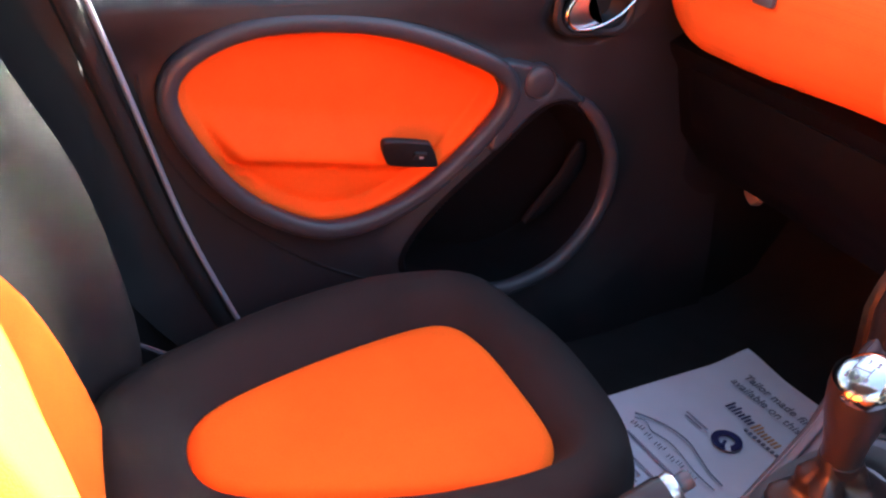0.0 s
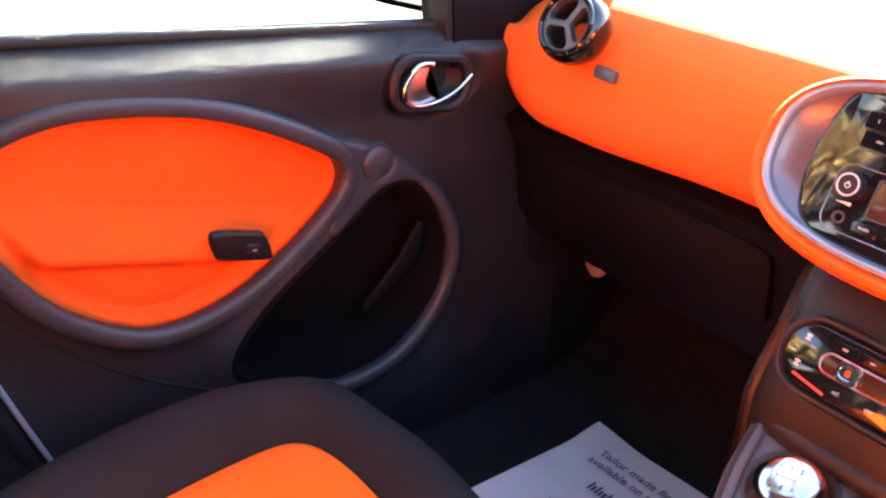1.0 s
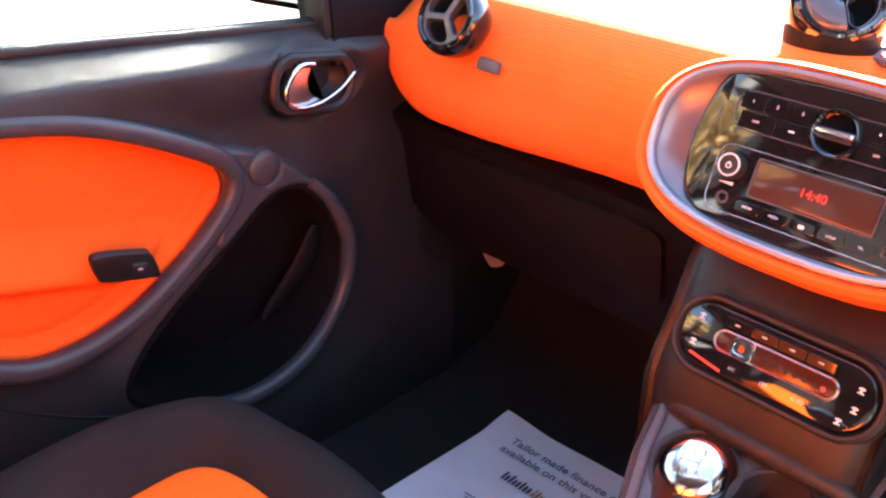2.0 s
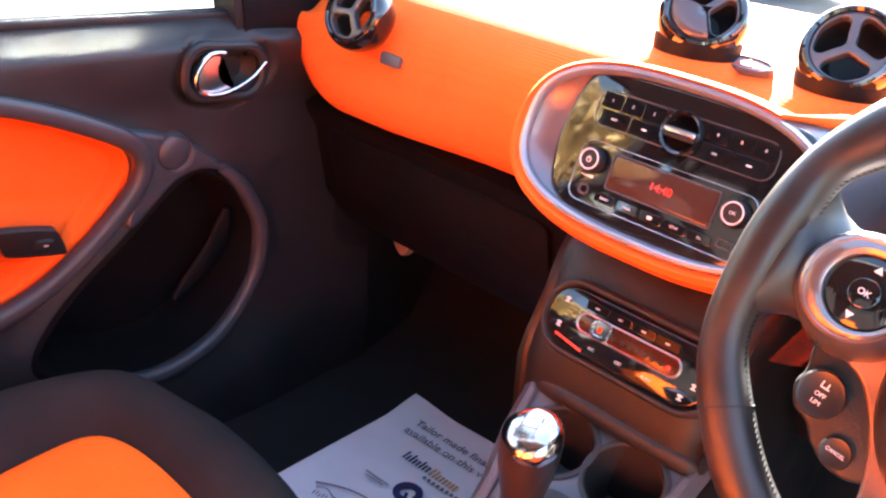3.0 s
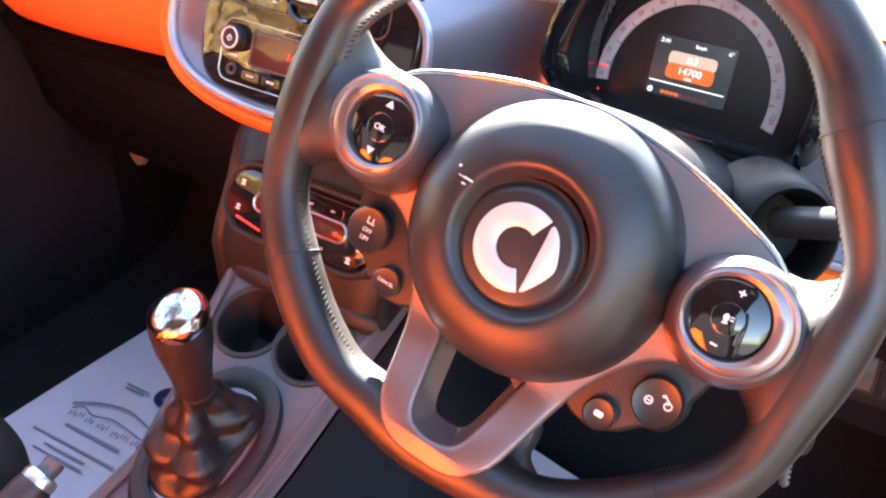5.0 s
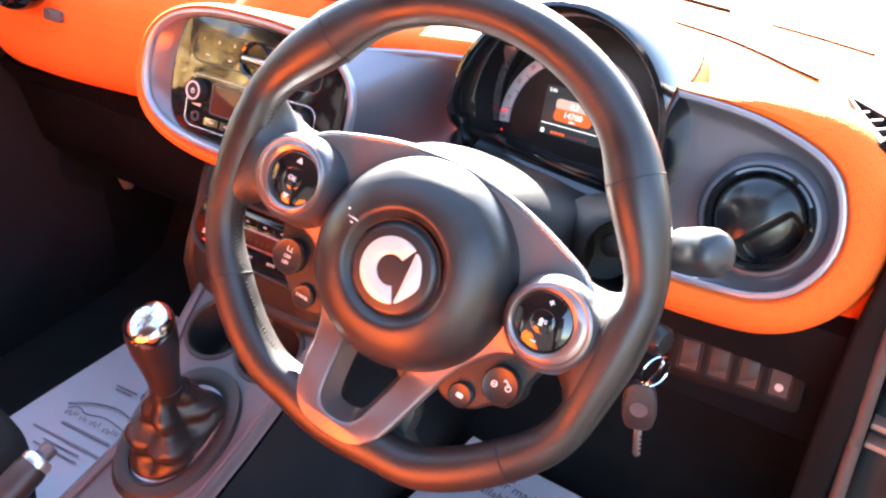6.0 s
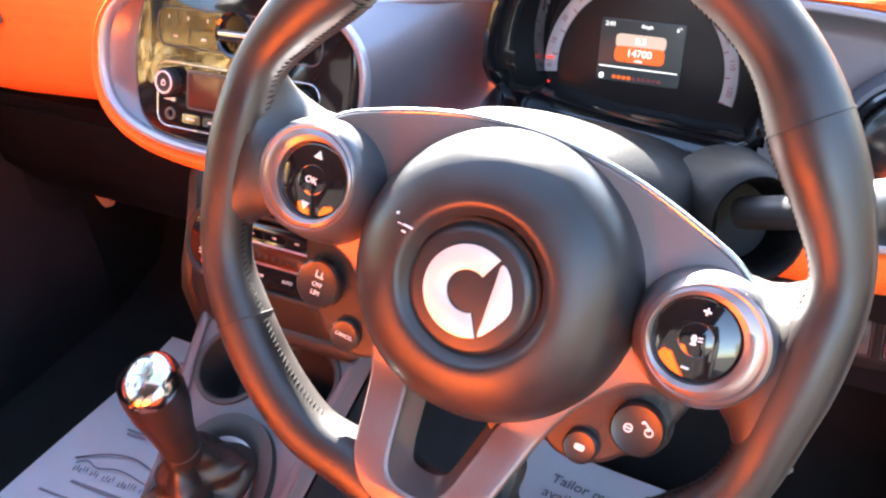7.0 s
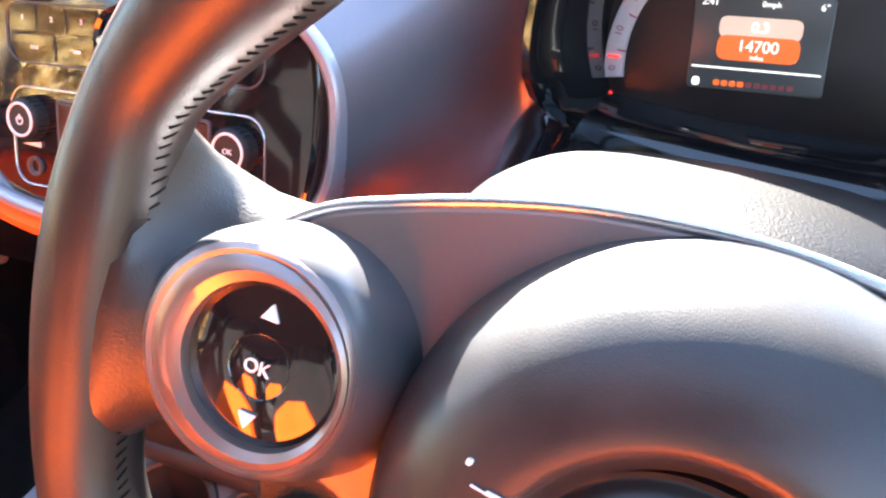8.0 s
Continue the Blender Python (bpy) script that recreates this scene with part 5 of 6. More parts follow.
def strips(vf, step=0.012):
    """A plate cut across its length, so that it can bend."""
    bm = bmesh.new()
    vs = [bm.verts.new(p) for p in np.asarray(vf[0], float)]
    for f in vf[1]:
        if len(set(f)) > 2:
            bm.faces.new([vs[i] for i in f])
    for k in range(7):
        geom = bm.verts[:] + bm.edges[:] + bm.faces[:]
        bmesh.ops.bisect_plane(bm, geom=geom, dist=1e-7, plane_co=(0, -0.080 - step * k, 0), plane_no=(0, 1, 0))
    bm.verts.index_update()
    out = np.array([p.co for p in bm.verts]), [[p.index for p in f.verts] for f in bm.faces]
    bm.free()
    return out


part("spoke_plate", at(WHEEL, bend(strips(holed(outer, [hole], PLATE_N - 0.0135, PLATE_N, 0.003)))), PLATE, wheel, "satin metal-look spoke plate", sharp=50)
upper = outer[(outer[:, 1] > -0.02)]
upper = upper[np.argsort(upper[:, 0])]
# silver strip puts the sunlit look of the plate's top edge into colour
part("plate_edge", at(WHEEL, sweep(lift(upper[(np.abs(upper[:, 0]) < 0.128) & (upper[:, 1] > 0.016)], PLATE_N - 0.0010), rrect(0.0032, 0.0030, 0.0012, 3), False)), SILVER, wheel, "upper edge of the plate, painted bright as if sunlit")
hole_in = offset(hole, -0.001)
part("fork_lining", at(WHEEL, bend(loft([lift(hole, PLATE_N - 0.0015), lift(hole_in, PLATE_N - 0.0075), lift(offset(hole, -0.006), PLATE_N - 0.0200)]))), PLATE, wheel)
part("foot_backing", at(WHEEL, holed(ccw(spline([(-0.044, -0.11), (-0.049, -0.134), (-0.056, -0.146), (0, -0.160), (0.056, -0.146), (0.049, -0.134), (0.044, -0.11), (0.0, -0.08)], 8)), [offset(hole, 0.002)], PLATE_N - 0.022, PLATE_N - 0.006, 0.006)), LEATHER, wheel)
# airbag cover
HUBM = WHEEL @ pose(0.0, -0.016, 0)
BADGEM = HUBM @ pose(-0.002, -0.0035, -0.0195)
part("airbag_cover", at(HUBM, lathe([(0.0795, -0.036), (0.0795, -0.028), (0.0785, -0.020), (0.0762, -0.0115), (0.0725, -0.0035), (0.0675, 0.0035), (0.0610, 0.0088), (0.0540, 0.0122), (0.0475, 0.0142), (0.0430, 0.0148), (0.0408, 0.0142), (0.0392, 0.0124), (0.0370, 0.0086), (0.0350, 0.0070)], 72)), HUB, wheel, "domed black airbag cover", sharp=60)
part("badge_groove", at(BADGEM, lathe([(0.0372, 0.0270), (0.0364, 0.0256), (0.0350, 0.0250), (0.0336, 0.0258)], 56)), BLACK, wheel)
part("badge_well", at(BADGEM, lathe([(0.0352, 0.0245), (0.0336, 0.0264), (0.0318, 0.0288), (0.0290, 0.0296), (0.0008, 0.0296)], 56, cap1=True)), HUB, wheel)
t = np.linspace(radians(62), radians(298), 40)
badge_c = np.concatenate([np.stack([0.0238 * np.cos(t), 0.0238 * np.sin(t)], 1), np.stack([0.0112 * np.cos(t[::-1]), 0.0112 * np.sin(t[::-1])], 1)])
part("badge_ring", at(BADGEM, holed(badge_c, [], 0.0292, 0.0312, 0.0004)), BADGE, wheel, "satin open-ring badge shape")
arrow = ccw(spline([(0.0128, 0.0192), (0.0185, 0.0150), (0.0232, 0.0045), (0.0240, -0.003), (0.0190, -0.0125), (0.0128, -0.0195), (0.0124, -0.010), (0.0124, 0.010)], 5))
part("badge_wedge", at(BADGEM, prism(arrow, 0.0292, 0.0312, 0.0004)), BADGE, wheel, "satin wedge of the badge")
# glint on the embossed airbag lettering, painted as small white bars
part("airbag_mark_glint", at(HUBM @ pose(-0.0440, 0.0180, 0.0136, -4, -10, -3), merge(bar(0.0056, 0.0010, 0.0032, -0.0015, 0, 0.0012), bar(0.0044, 0.0004, -0.0012, -0.0019, 0, 0.0011), bar(0.0013, 0.0015, -0.0055, 0.0025, 0, 0.0012), bar(0.0024, 0.0009, 0.0018, -0.0048, 0, 0.0012))), WHITE_PRINT, wheel)

# ---- steering column ----
STALK = mat("stalk_satin", (0.030, 0.030, 0.033), 0.33, grain=0.08, wear=0.06)
column = thing("steering_column", (0.36, 0.45, 0.45), "dark steering column shroud with two stalks", "steering column")
CM = axes((0.327, 0.275, 0.616), (-1, 0, 0.06), Vector((0.03, 0.36, 0.93)))
secs = [(0.012, 0.050, 0.045, 0.004), (0.025, 0.066, 0.056, 0.010), (0.06, 0.090, 0.062, 0.015), (0.10, 0.102, 0.062, 0.017), (0.15, 0.110, 0.060, 0.016), (0.20, 0.116, 0.055, 0.010), (0.30, 0.118, 0.05, 0.0)]
part("shroud", at(CM, loft([lift(oval(a1, b1, 48, 0.004 + 0.02 * min(z, 0.15), c1, power=2.7), z) for z, a1, b1, c1 in secs], cap0=True, cap1=True)), SHROUD, column, "grained dark shroud")
for side, tip, root in ((1, Vector((0.537, 0.322, 0.671)), Vector((0.440, 0.385, 0.616))), (-1, Vector((0.112, 0.372, 0.608)), Vector((0.270, 0.415, 0.560)))):
    d = (tip - root).normalized()
    o = d.orthogonal()
    sm = axes(root, o, d.cross(o))
    ln = (tip - root).length
    stalk = part("stalk", at(sm, lathe([(0.010, 0.0), (0.0095, ln * 0.5), (0.0105, ln - 0.062), (0.0120, ln - 0.048), (0.0158, ln - 0.040), (0.0172, ln - 0.018), (0.0168, ln - 0.007), (0.0152, ln - 0.002), (0.0118, ln + 0.0015), (0.0065, ln + 0.0032), (0.0008, ln + 0.0036)], 32, cap1=True)), STALK, column, "control stalk with thick tip")
    for k in range(2):
        part("stalk_symbol", at(sm @ pose(0, 0, ln - 0.022) @ pose(0, 0, 0, 0, 0, 205 + 60 * k) @ pose(0.0170, 0, 0, 0, 90, 0), merge(bar(0.006, 0.0012, 0, 0, 0, 0.0008), bar(0.0012, 0.005, 0, 0, 0, 0.0009))), WHITE_PRINT, stalk)
bd = Vector((0.62, -0.70, 0.35)).normalized()
bm_ = axes((0.450, 0.378, 0.612), bd.orthogonal(), bd.cross(bd.orthogonal()))
part("stalk_boss", at(bm_, lathe([(0.046, -0.045), (0.038, -0.012), (0.0335, -0.001), (0.0300, 0.002), (0.0272, -0.001), (0.0260, -0.012), (0.024, -0.03), (0.004, -0.034)], 40, cap1=True)), SHROUD, column, "round boss round the stalk")

# ---- ignition key ----
key = thing("ignition_key", (0.484, 0.398, 0.40), "car key hanging on a wire ring from the ignition", "key")
KM = axes((0.484, 0.398, 0.467), (0.93, 0.25, 0.1), (-0.06, 0.03, 1.0)) @ Matrix.Scale(0.80, 4)
part("fob", at(KM, loft([lift(o * s1, z) for s1, z in ((0.86, -0.0065), (0.97, -0.005), (1.0, 0.0), (0.97, 0.005), (0.86, 0.0068)) for o in [ccw(spline([(0.0, 0.030), (0.013, 0.026), (0.0185, 0.006), (0.0175, -0.016), (0.010, -0.028), (-0.010, -0.028), (-0.0175, -0.016), (-0.0185, 0.006), (-0.013, 0.026)], 5))]], cap0=True, cap1=True)), PLASTIC_SOFT, key, "dark plastic fob")
part("fob_button", at(KM, lathe([(0.010, 0.0060), (0.0095, 0.0080), (0.0075, 0.0076), (0.0008, 0.0078)], 28, cap1=True)), TRIM_GREY, key)
blade = part("blade", at(KM, prism(ccw(np.array([(-0.0042, -0.026), (-0.0042, -0.064), (0.0, -0.068), (0.0042, -0.064), (0.0042, -0.026)])), -0.0012, 0.0012, 0.0004)), SATIN_CHROME, key, "steel key blade")
part("blade_cut", at(KM, merge(*[bar(0.002, 0.003, 0.0035, -0.040 - 0.006 * k, 0.0008, 0.0016) for k in range(4)])), BLACK, blade)
part("wire_ring", at(axes((0.491, 0.399, 0.506), (0.5, 0.85, 0.1), (0, 0, 1)), loft([lift(oval(r, r, 32), z) for r, z in ((0.0155, 0), (0.0148, 0.0008), (0.0141, 0), (0.0148, -0.0008))], loop=True)), CHROME, key, "chrome split ring")
part("shackle", tube(spline([(0.484, 0.398, 0.488), (0.487, 0.397, 0.492), (0.488, 0.398, 0.495), (0.496, 0.398, 0.517), (0.482, 0.414, 0.523)], 5, False), 0.0016, n=8), CHROME, key)
part("key_head", at(axes((0.470, 0.428, 0.520), (0.3, 0.9, 0.1), (0, 0, 1)), lathe([(0.0135, -0.03), (0.0135, 0.016), (0.011, 0.020), (0.0008, 0.021)], 24, cap1=True)), PLASTIC, key)

# ---- instrument cluster ----
cluster = thing("instrument_cluster", (0.319, 0.57, 0.56), "round speedometer under a gloss black hood", "instrument cluster")


HOOD = mat("gloss_black_hood", (0.007, 0.007, 0.008), 0.08, coat=0.5, grain=0.05, wear=0.1, rough_var=0.03)


def clu(d, n):
    """The hood stands far out above and is shallow below."""
    o = offset(clu_o, d)
    return np.stack([o[:, 0], o[:, 1], n * (0.30 + 0.70 * smooth(o[:, 1], -0.058, -0.015)) if n > 0 else np.full(len(o), n)], 1)


part("hood", at(CLU, loft([clu(-0.012, 0.0), clu(-0.006, 0.045), clu(0.000, 0.076), clu(0.004, 0.083), clu(0.008, 0.082), clu(0.012, 0.074), clu(0.017, 0.03), clu(0.019, -0.06)])), HOOD, cluster, "gloss black hood")
part("dial_plate", at(CLU, prism(offset(clu_o, -0.010), -0.01, 0.0, 0.001)), mat("dial_black", (0.015, 0.011, 0.011), 0.35, grain=0.1, wear=0.1), cluster)
arc = np.linspace(radians(186), radians(-12), 60)
R0, R1 = 0.0705, 0.0815
sc = np.concatenate([np.stack([R1 * np.cos(arc), R1 * np.sin(arc)], 1), np.stack([R0 * np.cos(arc[::-1]), R0 * np.sin(arc[::-1])], 1)]) + np.array([-0.010, -0.013])
scale = part("speed_scale", at(CLU, holed(sc, [], -0.002, 0.003, 0.0006)), mat("scale_ring", (0.50, 0.41, 0.41), 0.4, grain=0.08, wear=0.1), cluster, "pale arc of the speed scale")
for k in range(13):
    a0 = radians(182 - 15.5 * k)
    m = CLU @ pose(-0.010 + 0.0765 * math.cos(a0), -0.013 + 0.0765 * math.sin(a0), 0.0032, 0, 0, math.degrees(a0) - 90)
    letters("scale_number", str(10 * k), 0.0058, m, mat("scale_ink", (0.28, 0.06, 0.06), 0.5) if k == 0 else bpy.data.materials["scale_ink"], scale)
    part("scale_tick", at(CLU @ pose(-0.010, -0.013, 0, 0, 0, math.degrees(a0 - radians(7.7)) - 90), bar(0.0009, 0.005, 0, 0.0725, 0.002, 0.0034)), bpy.data.materials["scale_ink"], scale)
part("needle", at(CLU @ pose(-0.010, -0.013, 0.004, 0, 0, 87), bar(0.0012, 0.007, 0, 0.0760, 0, 0.0015)), RED_GLOW, cluster, "red needle")
disp = part("trip_display", at(CLU, prism(rrect(0.070, 0.050, 0.002, 3, -0.010, 0.003), -0.002, 0.0015, 0.0004)), glow("display_dark", (0.05, 0.06, 0.07), 0.02), cluster, "colour trip display")
AMBER = glow("amber_screen", (1.0, 0.16, 0.02), 0.038)
PALE = glow("pale_screen", (0.85, 0.62, 0.52), 0.034)
WHITE_LIT = glow("white_screen_print", (1.0, 1.0, 1.0), 0.06)
part("odometer_field", at(CLU, bar(0.042, 0.013, -0.010, 0.0005, 0.001, 0.0020)), AMBER, disp)
part("trip_field", at(CLU, bar(0.042, 0.0110, -0.010, 0.0112, 0.001, 0.00195)), PALE, disp)
letters("trip_digits", "0.3", 0.0075, CLU @ pose(-0.010, 0.0113, 0.0022), WHITE_LIT, disp)
letters("odometer_digits", "14700", 0.0085, CLU @ pose(-0.010, 0.0015, 0.0022), WHITE_LIT, disp)
letters("unit", "miles", 0.0034, CLU @ pose(-0.010, -0.0040, 0.0022), WHITE_LIT, disp)
letters("clock", "2:41", 0.0052, CLU @ pose(-0.037, 0.0235, 0.0018), WHITE_LIT, disp)
letters("speed_unit", "0mph", 0.0042, CLU @ pose(-0.006, 0.0235, 0.0018), WHITE_LIT, disp)
letters("temperature", "6\u00b0", 0.0048, CLU @ pose(0.020, 0.0235, 0.0018), WHITE_LIT, disp)
part("display_rule", at(CLU, bar(0.066, 0.0009, -0.010, -0.0105, 0.001, 0.0019)), WHITE_LIT, disp)
for k in range(10):
    part("fuel_segment", at(CLU, bar(0.0034, 0.0030, -0.029 + 0.0042 * k, -0.0185, 0.001, 0.0019)), AMBER if k < 4 else bpy.data.materials["scale_ink"], disp)
part("fuel_symbol", at(CLU, bar(0.004, 0.0045, -0.040, -0.0185, 0.001, 0.0019)), WHITE_LIT, disp)
for u, v in ((-0.090, -0.032), (-0.052, 0.063), (-0.044, 0.067)):
    part("warning_light", at(CLU, bar(0.0085 if v < 0 else 0.0042, 0.006 if v < 0 else 0.0038, u, v, 0.0, 0.0012)), RED_GLOW, cluster, "lit red warning light")
# black shelf between cluster and column
shelf_o = spline([(-0.175, -0.075), (-0.147, -0.068), (-0.140, -0.050), (-0.131, -0.036), (-0.116, -0.026), (-0.080, -0.030), (0.0, -0.040), (0.090, -0.048), (0.112, -0.054), (0.120, -0.075)], 5, False)
part("shelf", loft([[(0.316 + x, y, 0.626 + z * k - dz) for x, z in shelf_o] for y, k, dz in ((0.600, 1.0, 0.000), (0.560, 1.0, 0.000), (0.550, 1.0, 0.001), (0.545, 1.0, 0.005), (0.535, 1.05, 0.010), (0.480, 1.25, 0.016), (0.420, 1.3, 0.022))], closed=False), HOOD, cluster, "gloss black shelf below the hood", sharp=70)

# ---- fascia between radio and cluster ----
rim_pts = np.array([(POD @ Vector((pod_o[i][0], pod_o[i][1], 0.0))) for i in right_side])
far = []
for p in rim_pts:
    t = np.clip((p[2] - 0.535) / (0.705 - 0.535), 0, 1)
    far.append((0.192 + 0.014 * t, 0.556 + 0.018 * t, 0.500 + 0.198 * t))
far = np.array(far)
rows = []
for s in np.linspace(0, 1, 14):
    q = rim_pts * (1 - s) + far * s
    q[:, 1] += 0.050 * math.sin(math.pi * s) * (1 - 0.35 * s) * (1 - 0.8 * np.clip((q[:, 2] - 0.60) / 0.09, 0, 1)) * (0.15 + 1.25 * smooth(q[:, 2], 0.525, 0.590))
    rows.append(q)
part("fascia_sweep", loft(rows, closed=False), FASCIA, dash, "satin graphite fascia beside the radio", sharp=80)
top_i = 0 if rim_pts[0, 2] > rim_pts[-1, 2] else -1
edge = np.array([r[top_i] for r in rows])
low_i = -1 if top_i == 0 else 0
low = np.array([r[low_i] for r in rows])


def bridge(line, corner, offs):
    """Skin from the radio surround's end section to the cluster, along the fascia's edge."""
    start = [np.array(POD @ Vector(ring[right_side[corner]])) - line[0] for ring in pod_rings]
    cols = []
    for k, p in enumerate(line):
        w = float(smooth(k / (len(line) - 1), 0.0, 0.45))
        cols.append([p + (1 - w) * s0 + w * np.array(o) for s0, o in zip(start, offs)])
    return loft(cols, closed=False)


part("pad_bridge", bridge(edge, top_i, ((0, 0.001, -0.008), (0, -0.012, -0.004), (0, -0.010, 0.005), (0, 0.0, 0.010), (0, 0.02, 0.012), (0, 0.05, 0.011), (0, 0.10, 0.008), (0, 0.17, -0.004))), ORANGE, dash, "orange pad between radio and cluster", sharp=80)
part("pad_bridge", bridge(low, low_i, ((0, 0.001, 0.003), (0, -0.005, -0.002), (0, -0.006, -0.013), (0, -0.002, -0.024), (0, 0.010, -0.031), (0, 0.04, -0.034), (0, 0.08, -0.033), (0, 0.14, -0.03))), ORANGE, dash, "orange pad below the fascia", sharp=80)
part("edge_trim", sweep(edge[1:] + np.array((0, -0.009, -0.006)), rrect(0.009, 0.006, 0.0020, 3), False), RING_GREY, dash, "lavender-grey trim strip")

# ---- air vents ----
ARM = mat("satin_black_arm", (0.050, 0.049, 0.053), 0.28, grain=0.05, wear=0.05, coat=0.3)
def vent(m, size, name, label, turn=0.0, shut=False, mound=True):
    """A ball vent: gloss cup, ring, three-armed star and dark slats behind."""
    v = thing(name, tuple(m.translation), label, "air vent", "air vents")
    q = m @ Matrix.Scale(size / 0.045, 4)
    part("ball", at(q, lathe([(0.010, -0.050), (0.030, -0.044), (0.043, -0.030), (0.0485, -0.012), (0.0475, 0.002), (0.0445, 0.010), (0.0415, 0.0125)], 48, cap0=True)), GLOSS, v, "gloss black ball housing")
    part("outer_ring", at(q, lathe([(0.0425, 0.0105), (0.0420, 0.0140), (0.0395, 0.0155), (0.0365, 0.0135), (0.0350, 0.006), (0.034, -0.012)], 48)), GLOSS, v, "gloss black ring")
    part("throat", at(q, lathe([(0.0352, 0.0075), (0.033, -0.02), (0.02, -0.035), (0.0008, -0.036)], 40, cap1=True)), BLACK, v)
    up = m @ pose(0, 0, -0.014)
    if mound:
        part("collar", at(pose(*up.translation), lathe([(0.0430, -0.046), (0.0440, -0.032), (0.0452, -0.024), (0.0456, -0.018), (0.0450, -0.014), (0.042, -0.015)], 44)), UNDER, v, "black collar on the pad")
        part("vent_mound", at(pose(*up.translation), lathe([(0.090, -0.072), (0.074, -0.058), (0.058, -0.042), (0.0470, -0.033), (0.0435, -0.031)], 48)), ORANGE, dash, "orange pad rising to the vent", sharp=80)
    holes = []
    for k in range(3):
        a0 = radians(150 + 120 * k + turn)
        ring = [(0.0058, 0), (0.0150, -42), (0.0270, -49), (0.0326, -36), (0.0334, 0), (0.0326, 36), (0.0270, 49), (0.0150, 42)]
        holes.append(spline([(r0 * math.cos(a0 + radians(w1)), r0 * math.sin(a0 + radians(w1))) for r0, w1 in ring], 4))
    part("star_face", at(q, holed(oval(0.0362, 0.0362, 48), holes, 0.000, 0.0115, 0.0016)), ARM, v, "satin three-armed face", sharp=60)
    if shut:
        w1 = np.linspace(radians(210 + turn), radians(330 + turn), 22)
        dome = [np.stack([d * np.cos(w1), d * np.sin(w1), np.full(22, z)], 1) for d, z in ((0.0355, 0.004), (0.0352, 0.0112), (0.0335, 0.0145), (0.0280, 0.0172), (0.0200, 0.0182), (0.0100, 0.0170), (0.0030, 0.0140), (0.0006, 0.0100))]
        part("shut_leaf", at(q, loft(dome, closed=False)), ARM, v, "closed domed leaf", sharp=70)
    return v


vent(axes((-0.510, 0.524, 0.644), (0.975, 0.12, 0.10), (-0.06, 0.35, 0.93)), 0.043, "air_vent", "gloss black ball vent at the dashboard's passenger end", turn=-30, mound=False)
vent(axes((-0.086, 0.614, 0.728), (0.86, 0.50, 0.08), (-0.24, 0.55, 0.79)), 0.043, "air_vent", "gloss black half-closed ball vent standing on the dashboard", turn=-50, shut=True)
vent(axes((0.062, 0.624, 0.725), (0.97, 0.18, 0.0), (-0.06, 0.52, 0.85)), 0.0435, "air_vent", "gloss black ball vent beside the hazard switch", turn=6)
rv = thing("air_vent", (0.52, 0.53, 0.60), "closed gloss black round vent in the driver's fascia", "air vent", "air vents")
VENT_M = axes((0.520, 0.520, 0.610), (0.985, 0.10, 0.0), (-0.03, 0.30, 0.95))
part("bezel", at(VENT_M, lathe([(0.056, -0.022), (0.0535, -0.006), (0.0500, 0.000), (0.0470, 0.001), (0.0445, -0.003)], 56)), TRIM_GREY, rv)
part("ring", at(VENT_M, lathe([(0.0455, -0.006), (0.0448, 0.004), (0.0425, 0.0065), (0.0400, 0.004), (0.0390, -0.002)], 56)), GLOSS, rv)
def flap_place(u, v):
    r = np.hypot(u, v) / 0.0392
    s = (u - v) / math.sqrt(2) - 0.006
    dish = smooth(s, 0.0, 0.006) * smooth(0.0300 - np.hypot(u - 0.012, v + 0.012), 0.0, 0.006)
    n = 0.020 * np.sqrt(np.clip(1 - r ** 2.4, 0, 1)) - 0.003 - 0.020 * dish
    m = np.array(VENT_M)
    return tuple(m[k, 0] * u + m[k, 1] * v + m[k, 2] * n + m[k, 3] for k in range(3))


part("flap", heightfield(-0.040, 0.040, -0.040, 0.040, 0.0014, flap_place, lambda u, v: np.hypot(u, v) < 0.0392), mat("gloss_flap", (0.010, 0.010, 0.011), 0.22, grain=0.05, wear=0.1), rv, "domed gloss flap with finger scoop", sharp=60)

# ---- hazard switch ----
hazard = thing("hazard_switch", (-0.030, 0.631, 0.686), "oval hazard switch with red triangle in chrome rim", "switch")
HZ = axes((-0.034, 0.628, 0.6885), (1, 0, 0.0), (0, 0.93, 0.36)) @ Matrix.Scale(0.80, 4)
part("rim", at(HZ, band(oval(0.036, 0.0165, 40), oval(0.031, 0.0125, 40), -0.012, 0.004, 0.002)), TRIM_GREY, hazard)
part("button", at(HZ, prism(oval(0.0312, 0.0127, 40), -0.01, 0.002, 0.002)), mat("hazard_face", (0.30, 0.20, 0.20), 0.35, grain=0.05, wear=0.05), hazard)
part("triangle", at(HZ, holed(np.array([(-0.011, -0.007), (0.011, -0.007), (0.0, 0.0095)]), [np.array([(-0.006, -0.0042), (0.006, -0.0042), (0.0, 0.0045)])], 0.001, 0.003, 0.0003)), mat("hazard_red", (0.5, 0.03, 0.02), 0.4), hazard, "red triangle")

